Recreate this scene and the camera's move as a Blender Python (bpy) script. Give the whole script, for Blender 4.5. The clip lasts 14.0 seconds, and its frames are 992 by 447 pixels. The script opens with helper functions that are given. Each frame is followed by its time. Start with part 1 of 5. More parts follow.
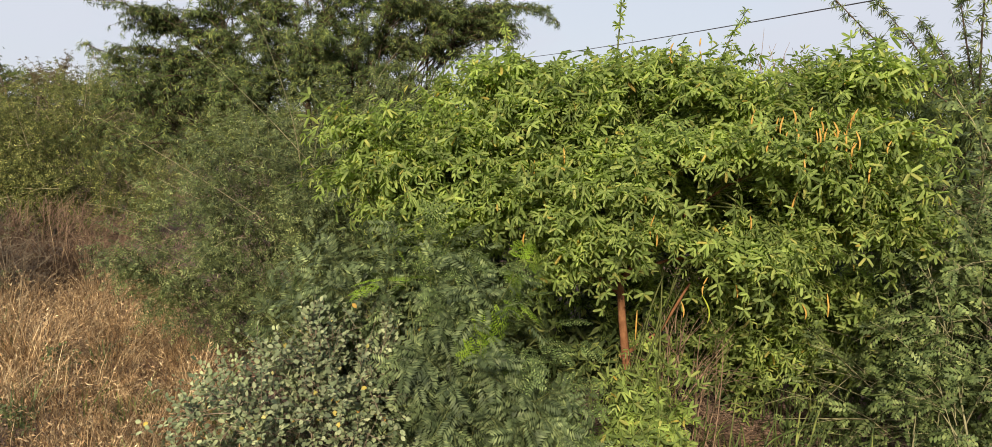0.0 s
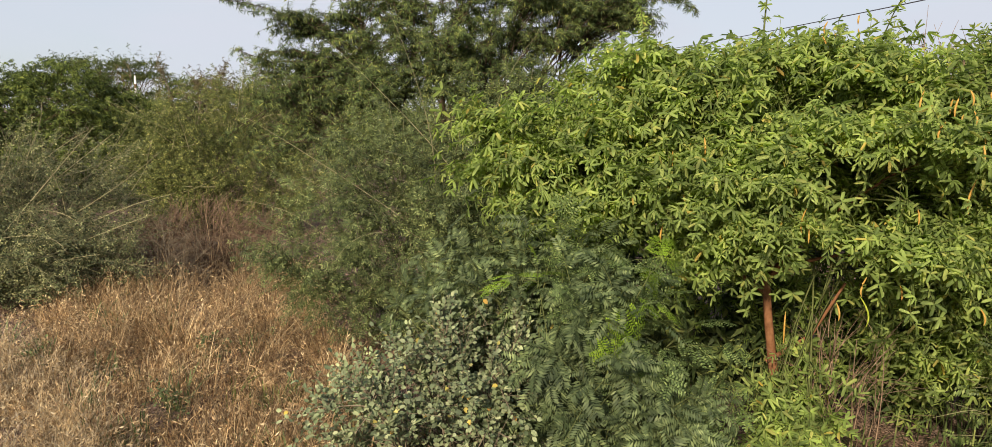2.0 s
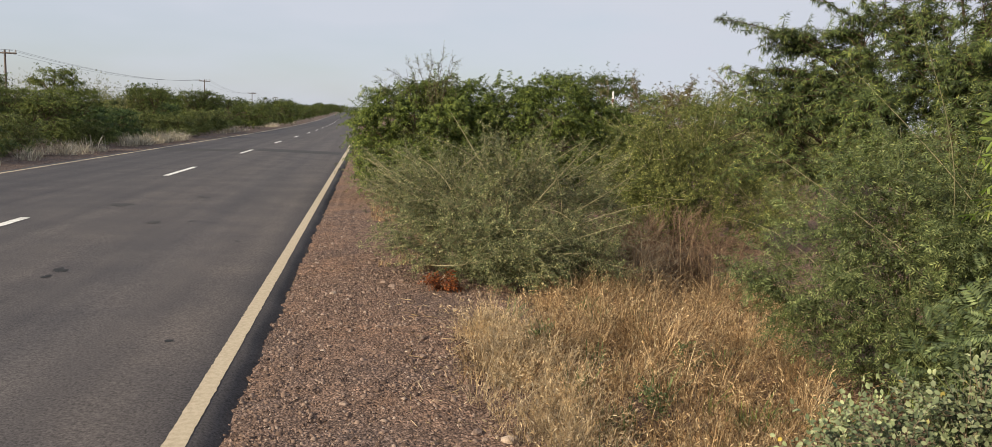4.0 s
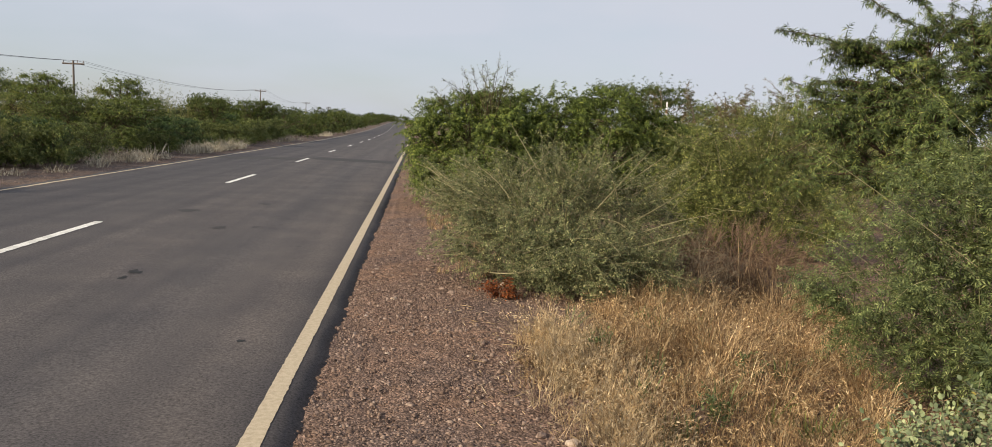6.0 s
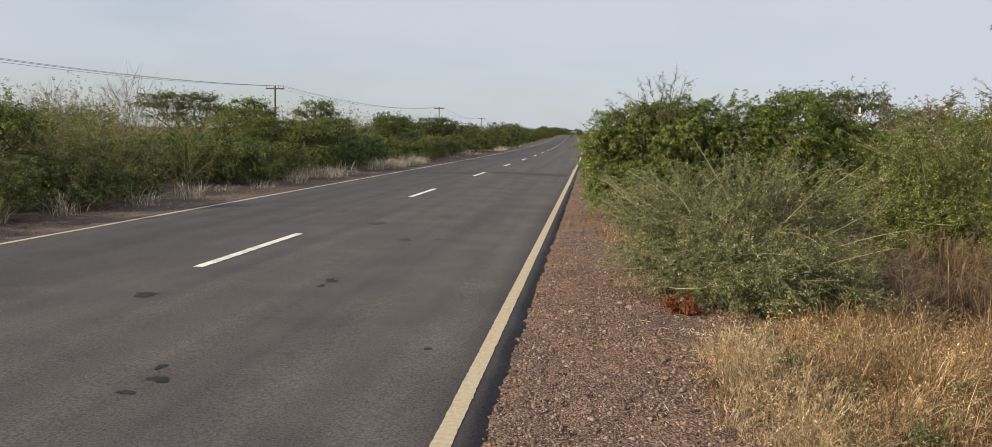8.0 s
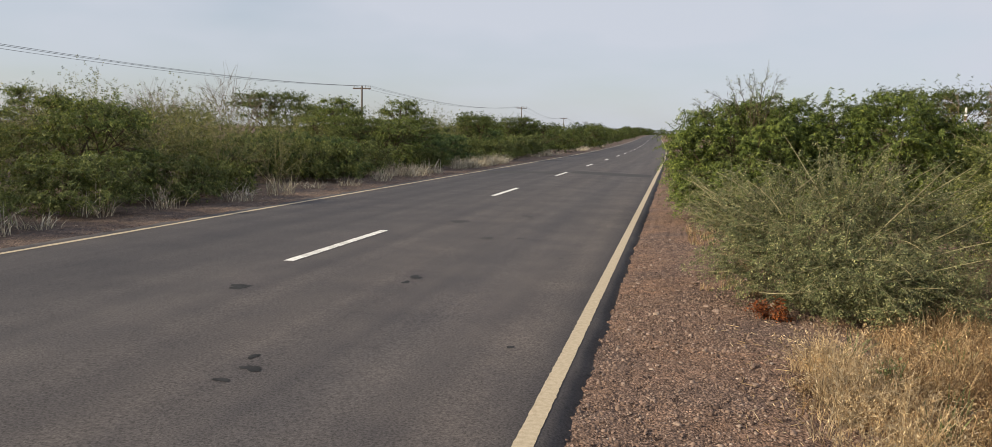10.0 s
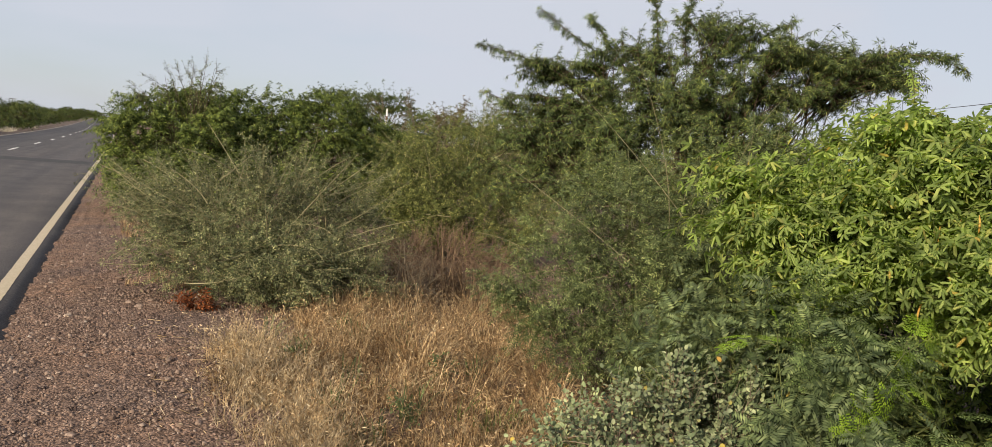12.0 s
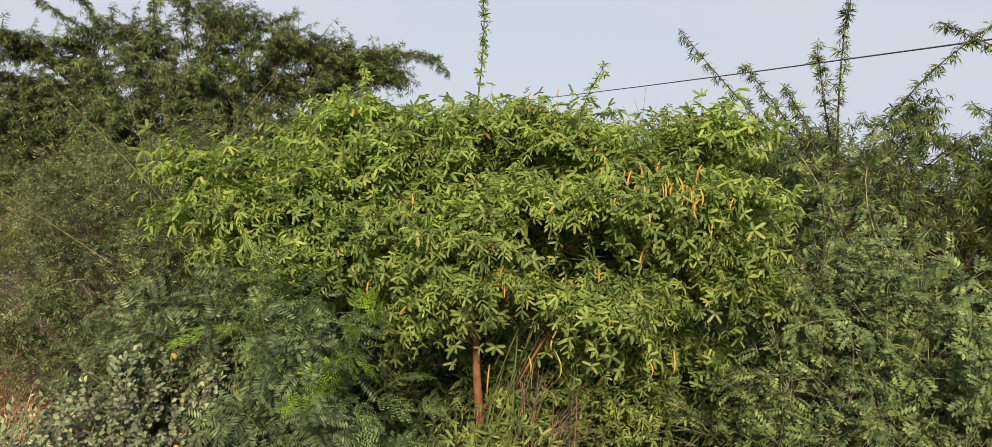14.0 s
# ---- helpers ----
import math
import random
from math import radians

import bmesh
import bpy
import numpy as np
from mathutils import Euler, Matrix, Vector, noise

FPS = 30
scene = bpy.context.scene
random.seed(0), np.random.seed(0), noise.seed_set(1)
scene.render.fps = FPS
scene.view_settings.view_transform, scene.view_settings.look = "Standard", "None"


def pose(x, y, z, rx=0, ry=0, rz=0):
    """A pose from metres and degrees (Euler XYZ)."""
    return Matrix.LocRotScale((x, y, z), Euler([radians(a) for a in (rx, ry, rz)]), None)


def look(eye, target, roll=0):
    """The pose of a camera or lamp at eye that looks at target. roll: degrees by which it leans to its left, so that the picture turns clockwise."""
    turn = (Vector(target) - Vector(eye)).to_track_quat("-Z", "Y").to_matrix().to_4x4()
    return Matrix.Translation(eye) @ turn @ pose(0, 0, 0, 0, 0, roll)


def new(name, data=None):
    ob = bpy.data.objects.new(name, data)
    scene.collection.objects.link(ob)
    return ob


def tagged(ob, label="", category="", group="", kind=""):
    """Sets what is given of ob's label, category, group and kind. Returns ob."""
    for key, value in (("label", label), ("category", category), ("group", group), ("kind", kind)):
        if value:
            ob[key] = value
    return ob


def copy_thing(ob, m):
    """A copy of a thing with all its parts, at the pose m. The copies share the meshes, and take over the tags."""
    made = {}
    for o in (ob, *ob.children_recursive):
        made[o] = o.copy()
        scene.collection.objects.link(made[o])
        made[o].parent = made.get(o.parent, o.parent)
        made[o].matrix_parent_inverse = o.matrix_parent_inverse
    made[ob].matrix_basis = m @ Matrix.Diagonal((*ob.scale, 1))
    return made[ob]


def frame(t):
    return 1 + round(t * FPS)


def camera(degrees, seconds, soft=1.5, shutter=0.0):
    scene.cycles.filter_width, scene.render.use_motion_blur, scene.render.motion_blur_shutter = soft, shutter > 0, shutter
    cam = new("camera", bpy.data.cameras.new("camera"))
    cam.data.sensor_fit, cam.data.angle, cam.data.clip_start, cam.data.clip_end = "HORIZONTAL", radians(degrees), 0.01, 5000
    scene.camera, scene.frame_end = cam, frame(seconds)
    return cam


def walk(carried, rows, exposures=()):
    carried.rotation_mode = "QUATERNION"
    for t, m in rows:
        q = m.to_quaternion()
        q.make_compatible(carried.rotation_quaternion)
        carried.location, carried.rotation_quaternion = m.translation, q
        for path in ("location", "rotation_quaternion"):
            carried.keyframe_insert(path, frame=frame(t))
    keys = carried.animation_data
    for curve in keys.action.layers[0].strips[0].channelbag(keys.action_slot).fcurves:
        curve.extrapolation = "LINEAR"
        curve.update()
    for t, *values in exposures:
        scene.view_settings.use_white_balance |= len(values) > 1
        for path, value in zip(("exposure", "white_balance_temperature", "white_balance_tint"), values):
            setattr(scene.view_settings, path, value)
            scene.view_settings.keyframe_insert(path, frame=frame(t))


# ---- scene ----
cam = camera(64.1, 14.0, soft=0.5)
PATH = [
    (0, (1.055, 0.42, 1.559), (2.584, 1.683, 1.295), 1.4),
    (0.5, (1.093, 0.39, 1.584), (2.611, 1.662, 1.307), 1.2),
    (1, (1.106, 0.382, 1.582), (2.62, 1.659, 1.305), 1.1),
    (1.5, (1.082, 0.412, 1.576), (2.585, 1.702, 1.301), 1.1),
    (2, (1.126, 0.483, 1.539), (2.418, 1.984, 1.262), 0.1),
    (2.5, (1.061, 0.573, 1.518), (2.057, 2.285, 1.24), 0.0),
    (3, (0.943, 0.562, 1.545), (1.628, 2.421, 1.269), 1.5),
    (3.2, (0.92, 0.574, 1.544), (1.479, 2.475, 1.269), 1.5),
    (5.3, (0.796, 0.49, 1.564), (1.037, 2.46, 1.313), 2.5),
    (5.5, (0.785, 0.473, 1.547), (1.021, 2.444, 1.302), 2.6),
    (6, (0.756, 0.481, 1.546), (0.957, 2.456, 1.307), 2.4),
    (6.5, (0.716, 0.456, 1.546), (0.785, 2.441, 1.31), 1.8),
    (7, (0.717, 0.468, 1.553), (0.658, 2.454, 1.321), 1.4),
    (7.5, (0.721, 0.466, 1.551), (0.555, 2.446, 1.325), 1.1),
    (7.7, (0.714, 0.463, 1.557), (0.523, 2.441, 1.334), 1.1),
    (9.8, (0.636, 0.448, 1.546), (0.201, 2.387, 1.322), 1.4),
    (10, (0.666, 0.468, 1.548), (0.235, 2.408, 1.322), 1.4),
    (10.5, (0.722, 0.494, 1.55), (0.571, 2.476, 1.33), 2.3),
    (11, (0.781, 0.509, 1.545), (0.994, 2.487, 1.338), 3.3),
    (11.5, (0.86, 0.478, 1.556), (1.389, 2.397, 1.359), 4.0),
    (12, (0.971, 0.454, 1.557), (1.82, 2.255, 1.37), 4.1),
    (12.5, (1.099, 0.421, 1.551), (2.229, 2.062, 1.379), 3.9),
    (13, (1.199, 0.373, 1.548), (2.568, 1.824, 1.395), 3.8),
    (13.5, (1.275, 0.324, 1.539), (2.821, 1.587, 1.406), 3.8),
    (14, (1.297, 0.306, 1.546), (2.97, 1.394, 1.419), 3.7),
]
walk(cam, [(t, look(eye, at, roll)) for t, eye, at, roll in PATH],
     exposures=((0.0, 0.30), (1.6, 0.29), (3.0, 0.2), (5.5, 0.13), (10.0, 0.12), (12.0, 0.15), (14.0, 0.2)))

# ---- world, sun and exposure ----
SUN_FROM = Vector((-0.82, -0.46, 0.45)).normalized()
world = bpy.data.worlds.new("hazy_evening_sky")
scene.world = world
world.use_nodes = True
wn, wl = world.node_tree.nodes, world.node_tree.links
wn.clear()
sky = wn.new("ShaderNodeTexSky")
sky.sky_type, sky.sun_disc = "NISHITA", False
sky.sun_elevation = math.asin(SUN_FROM.z)
sky.sun_rotation = math.atan2(SUN_FROM.x, SUN_FROM.y)
sky.air_density, sky.dust_density, sky.ozone_density = 1.0, 1.0, 1.5
wc = wn.new("ShaderNodeTexCoord")
wmap = wn.new("ShaderNodeMapping")
wmap.inputs["Scale"].default_value = (1.0, 1.0, 3.2)
wnoise = wn.new("ShaderNodeTexNoise")
wnoise.inputs["Scale"].default_value, wnoise.inputs["Detail"].default_value = 1.7, 4.0
wramp = wn.new("ShaderNodeValToRGB")
wramp.color_ramp.elements[0].position, wramp.color_ramp.elements[0].color = 0.43, (0.54, 0.54, 0.54, 1)
wramp.color_ramp.elements[1].position, wramp.color_ramp.elements[1].color = 0.62, (0.95, 0.95, 0.95, 1)
wscale = wn.new("ShaderNodeMix")
wscale.data_type, wscale.blend_type = "RGBA", "MULTIPLY"
wscale.inputs[0].default_value = 1.0
wscale.inputs[7].default_value = (0.105, 0.105, 0.105, 1)
whaze = wn.new("ShaderNodeMix")
whaze.data_type = "RGBA"
whaze.inputs[7].default_value = (0.566, 0.597, 0.672, 1)
wback = wn.new("ShaderNodeBackground")
wback.inputs["Strength"].default_value = 1.0
wout = wn.new("ShaderNodeOutputWorld")
wl.new(wc.outputs["Generated"], wmap.inputs["Vector"])
wl.new(wmap.outputs["Vector"], wnoise.inputs["Vector"])
wl.new(wnoise.outputs["Fac"], wramp.inputs["Fac"])
wl.new(sky.outputs["Color"], wscale.inputs[6])
wl.new(wscale.outputs[2], whaze.inputs[6])
wxyz = wn.new("ShaderNodeSeparateXYZ")
wside = wn.new("ShaderNodeMapRange")
wside.inputs["From Min"].default_value, wside.inputs["From Max"].default_value, wside.inputs["To Max"].default_value = 0.1, 0.75, 0.34
wsum = wn.new("ShaderNodeMath")
wsum.operation, wsum.use_clamp = "ADD", True
wl.new(wc.outputs["Generated"], wxyz.inputs["Vector"])
wl.new(wxyz.outputs["X"], wside.inputs["Value"])
wl.new(wramp.outputs["Color"], wsum.inputs[0])
wl.new(wside.outputs["Result"], wsum.inputs[1])
wl.new(wsum.outputs[0], whaze.inputs[0])
wl.new(whaze.outputs[2], wback.inputs["Color"])
wl.new(wback.outputs["Background"], wout.inputs["Surface"])
sun = new("sun", bpy.data.lights.new("sun", "SUN"))
sun.data.energy, sun.data.angle, sun.data.color = 5.3, radians(3.0), (1.0, 0.85, 0.62)
sun.matrix_world = look(SUN_FROM * 50, (0, 0, 0))

# ---- materials ----


def material(name):
    m = bpy.data.materials.new(name)
    m.use_nodes = True
    n, l = m.node_tree.nodes, m.node_tree.links
    return m, n, l, n["Principled BSDF"]


def ramp(n, stops):
    r = n.new("ShaderNodeValToRGB")
    e = r.color_ramp.elements
    while len(e) < len(stops):
        e.new(0.5)
    for el, (p, c) in zip(e, stops):
        el.position, el.color = p, (*c, 1)
    return r


def noise_tex(n, l, scale, detail=4.0, coords="Object", rough=0.55):
    c = n.new("ShaderNodeTexCoord")
    t = n.new("ShaderNodeTexNoise")
    t.inputs["Scale"].default_value, t.inputs["Detail"].default_value, t.inputs["Roughness"].default_value = scale, detail, rough
    l.new(c.outputs[coords], t.inputs["Vector"])
    return t


def mixed(n, l, a, b, fac, mode="MIX"):
    x = n.new("ShaderNodeMix")
    x.data_type, x.blend_type = "RGBA", mode
    for socket, v in ((x.inputs[0], fac), (x.inputs[6], a), (x.inputs[7], b)):
        if isinstance(v, bpy.types.NodeSocket):
            l.new(v, socket)
        elif isinstance(v, float):
            socket.default_value = v
        else:
            socket.default_value = (*v, 1)
    return x.outputs[2]


def leafy(name, stops, clump=((0.75, 0.75, 0.75), (1.15, 1.15, 1.1)), through_light=0.35, tint=(1.25, 1.25, 0.6), rough=0.55, spec=0.2, blue=0.85):
    """Leaves: each leaflet and each single leaf takes its own shade; broad clumps vary too."""
    m, n, l, p = material(name)
    geo, info = n.new("ShaderNodeNewGeometry"), n.new("ShaderNodeObjectInfo")
    add, fr = n.new("ShaderNodeMath"), n.new("ShaderNodeMath")
    add.operation, fr.operation = "ADD", "FRACT"
    l.new(geo.outputs["Random Per Island"], add.inputs[0])
    l.new(info.outputs["Random"], add.inputs[1])
    l.new(add.outputs[0], fr.inputs[0])
    r = ramp(n, [(p, (a, b, c * blue)) for p, (a, b, c) in stops])
    l.new(fr.outputs[0], r.inputs["Fac"])
    big = noise_tex(n, l, 2.2, 3.0)
    br = ramp(n, [(0.35, clump[0]), (0.65, clump[1])])
    l.new(big.outputs["Fac"], br.inputs["Fac"])
    col = mixed(n, l, r.outputs["Color"], br.outputs["Color"], 1.0, "MULTIPLY")
    twig = noise_tex(n, l, 11.0, 2.0)
    tw = ramp(n, [(0.36, (0.52, 0.54, 0.57)), (0.64, (1.42, 1.40, 1.32))])
    l.new(twig.outputs["Fac"], tw.inputs["Fac"])
    col = mixed(n, l, col, tw.outputs["Color"], 1.0, "MULTIPLY")
    l.new(col, p.inputs["Base Color"])
    p.inputs["Roughness"].default_value = rough
    p.inputs["Specular IOR Level"].default_value = spec
    tr, mx = n.new("ShaderNodeBsdfTranslucent"), n.new("ShaderNodeMixShader")
    l.new(mixed(n, l, col, tint, 1.0, "MULTIPLY"), tr.inputs["Color"])
    mx.inputs[0].default_value = through_light * 0.65
    l.new(p.outputs[0], mx.inputs[1])
    l.new(tr.outputs[0], mx.inputs[2])
    l.new(mx.outputs[0], n["Material Output"].inputs["Surface"])
    return m


def barky(name, a, b, scale=40.0, rough=0.85, bump=0.4):
    m, n, l, p = material(name)
    t = noise_tex(n, l, scale, 5.0)
    geo = n.new("ShaderNodeNewGeometry")
    r = ramp(n, [(0.3, a), (0.7, b)])
    l.new(t.outputs["Fac"], r.inputs["Fac"])
    vr = ramp(n, [(0.0, (0.7, 0.7, 0.7)), (1.0, (1.2, 1.2, 1.2))])
    l.new(geo.outputs["Random Per Island"], vr.inputs["Fac"])
    l.new(mixed(n, l, r.outputs["Color"], vr.outputs["Color"], 1.0, "MULTIPLY"), p.inputs["Base Color"])
    p.inputs["Roughness"].default_value = rough
    p.inputs["Specular IOR Level"].default_value = 0.2
    bp = n.new("ShaderNodeBump")
    bp.inputs["Strength"].default_value, bp.inputs["Distance"].default_value = bump, 0.004
    l.new(t.outputs["Fac"], bp.inputs["Height"])
    l.new(bp.outputs["Normal"], p.inputs["Normal"])
    return m


LEAF_BRIGHT = leafy("mesquite_leaf", [(0.0, (0.154, 0.217, 0.066)), (0.45, (0.267, 0.355, 0.108)), (0.85, (0.366, 0.451, 0.146)), (0.985, (0.424, 0.435, 0.138)), (1.0, (0.456, 0.329, 0.074))], clump=((0.85, 0.85, 0.85), (1.12, 1.12, 1.08)), through_light=0.8, blue=1.0)
LEAF_TREE = leafy("tree_leaf", [(0.0, (0.040, 0.059, 0.024)), (0.6, (0.097, 0.137, 0.048)), (0.9, (0.207, 0.250, 0.080)), (1.0, (0.298, 0.308, 0.095))], blue=1.0)
LEAF_DOME = leafy("dome_bush_leaf", [(0.0, (0.057, 0.083, 0.027)), (0.6, (0.123, 0.165, 0.049)), (1.0, (0.231, 0.269, 0.082))])
LEAF_ROADSIDE = leafy("roadside_bush_leaf", [(0.0, (0.053, 0.078, 0.027)), (0.6, (0.132, 0.170, 0.059)), (1.0, (0.264, 0.280, 0.104))])
LEAF_DARK = leafy("dark_green_leaf", [(0.0, (0.048, 0.076, 0.030)), (0.6, (0.108, 0.146, 0.054)), (1.0, (0.22, 0.245, 0.095))])
LEAF_OLIVE = leafy("olive_thorn_leaf", [(0.0, (0.050, 0.065, 0.030)), (0.6, (0.146, 0.167, 0.080)), (1.0, (0.367, 0.362, 0.194))], through_light=0.25, blue=1.0)
LEAF_THORN = leafy("green_thorn_leaf", [(0.0, (0.044, 0.063, 0.026)), (0.6, (0.118, 0.153, 0.061)), (1.0, (0.260, 0.293, 0.130))], through_light=0.3, blue=1.0)
LEAF_YELLOW = leafy("yellow_green_leaf", [(0.0, (0.077, 0.096, 0.036)), (0.6, (0.160, 0.181, 0.069)), (1.0, (0.321, 0.321, 0.135))], through_light=0.3)
LEAF_BROOM = leafy("pale_broom_leaf", [(0.0, (0.080, 0.091, 0.039)), (0.6, (0.172, 0.181, 0.080)), (1.0, (0.302, 0.294, 0.143))], through_light=0.3)
LEAF_GREY = leafy("grey_green_round_leaf", [(0.0, (0.122, 0.159, 0.088)), (0.6, (0.238, 0.283, 0.159)), (0.985, (0.378, 0.415, 0.250)), (0.995, (0.512, 0.439, 0.098)), (1.0, (0.439, 0.183, 0.061))], through_light=0.25, tint=(1.1, 1.1, 0.8), rough=0.6, blue=1.0)
LEAF_FERN = leafy("fine_feather_leaf", [(0.0, (0.085, 0.130, 0.055)), (0.7, (0.165, 0.230, 0.10)), (1.0, (0.27, 0.33, 0.15))], through_light=0.35)
LEAF_SAPLING = leafy("dull_sapling_leaf", [(0.0, (0.062, 0.088, 0.040)), (0.7, (0.125, 0.165, 0.076)), (1.0, (0.211, 0.255, 0.119))], through_light=0.3, blue=1.0)
LEAF_FERN_NEW = leafy("young_feather_leaf", [(0.0, (0.16, 0.27, 0.03)), (1.0, (0.26, 0.38, 0.05))], through_light=0.45)
LEAF_ACACIA = leafy("grey_green_acacia_leaf", [(0.0, (0.080, 0.118, 0.050)), (0.7, (0.158, 0.208, 0.094)), (1.0, (0.25, 0.30, 0.14))], through_light=0.3)
LEAF_LOW = leafy("low_shrub_leaf", [(0.0, (0.063, 0.085, 0.037)), (0.6, (0.137, 0.167, 0.070)), (1.0, (0.252, 0.266, 0.122))])
LEAF_FAR = leafy("far_bush_leaf", [(0.0, (0.044, 0.068, 0.027)), (0.6, (0.092, 0.121, 0.047)), (1.0, (0.170, 0.187, 0.076))], clump=((0.7, 0.75, 0.75), (1.25, 1.2, 1.0)))
LEAF_BLUE = leafy("blue_green_bush_leaf", [(0.0, (0.032, 0.062, 0.029)), (0.6, (0.068, 0.108, 0.048)), (1.0, (0.120, 0.160, 0.068))])
LEAF_BROWN = leafy("brown_dry_leaf", [(0.0, (0.075, 0.06, 0.03)), (1.0, (0.15, 0.12, 0.06))], through_light=0.2)
LEAF_RED = leafy("dead_red_leaf", [(0.0, (0.10, 0.03, 0.015)), (0.6, (0.24, 0.07, 0.03)), (1.0, (0.36, 0.13, 0.05))], through_light=0.3, tint=(1.1, 0.9, 0.6))
GRASS_DRY = leafy("dry_straw", [(0.0, (0.100, 0.055, 0.034)), (0.35, (0.269, 0.178, 0.104)), (0.75, (0.487, 0.363, 0.234)), (1.0, (0.716, 0.598, 0.427))], clump=((0.62, 0.57, 0.52), (1.28, 1.26, 1.22)), through_light=0.35, tint=(1.1, 1.0, 0.8), rough=0.6, blue=0.95)
GRASS_PALE = leafy("pale_seed_grass", [(0.0, (0.30, 0.21, 0.115)), (0.6, (0.48, 0.37, 0.225)), (1.0, (0.64, 0.54, 0.38))], through_light=0.35, tint=(1.1, 1.0, 0.9), rough=0.7, blue=1.05)
GRASS_GREY = leafy("bleached_grey_grass", [(0.0, (0.25, 0.21, 0.15)), (0.6, (0.50, 0.45, 0.35)), (1.0, (0.68, 0.63, 0.52))], through_light=0.3, tint=(1.0, 1.0, 0.9), rough=0.7, blue=1.05)
GRASS_RUST = leafy("rusty_pink_straw", [(0.0, (0.09, 0.058, 0.036)), (0.6, (0.22, 0.158, 0.104)), (1.0, (0.42, 0.325, 0.22))], through_light=0.3, tint=(1.1, 1.0, 0.8), rough=0.7, blue=1.0)
BARK_RED = barky("reddish_bark", (0.13, 0.055, 0.025), (0.25, 0.12, 0.06))
BARK_DARK = barky("dark_bark", (0.05, 0.035, 0.022), (0.12, 0.085, 0.055))
STEM_PALE = barky("pale_green_stem", (0.13, 0.13, 0.065), (0.30, 0.28, 0.16), bump=0.1)
STEM_GREY = barky("grey_brown_twig", (0.13, 0.10, 0.07), (0.27, 0.22, 0.16), bump=0.2)
STEM_RUST = barky("rusty_dry_twig", (0.11, 0.068, 0.046), (0.33, 0.228, 0.158), bump=0.2)
STEM_STRAW = barky("straw_pale_shoot", (0.19, 0.175, 0.095), (0.38, 0.34, 0.20), bump=0.1)
STEM_GREEN = barky("green_twig", (0.07, 0.09, 0.03), (0.14, 0.15, 0.05), bump=0.1)
POD = barky("ripe_yellow_pod", (0.36, 0.19, 0.035), (0.54, 0.34, 0.09), scale=60.0, rough=0.55, bump=0.2)
POD_GREEN = barky("green_pod", (0.24, 0.30, 0.03), (0.40, 0.45, 0.06), scale=60.0, rough=0.55, bump=0.2)
POLE_WOOD = barky("weathered_pole", (0.10, 0.08, 0.07), (0.20, 0.17, 0.15), scale=12.0)
WIRE = barky("dark_cable", (0.05, 0.05, 0.055), (0.08, 0.08, 0.09), scale=5.0, rough=0.5, bump=0.0)


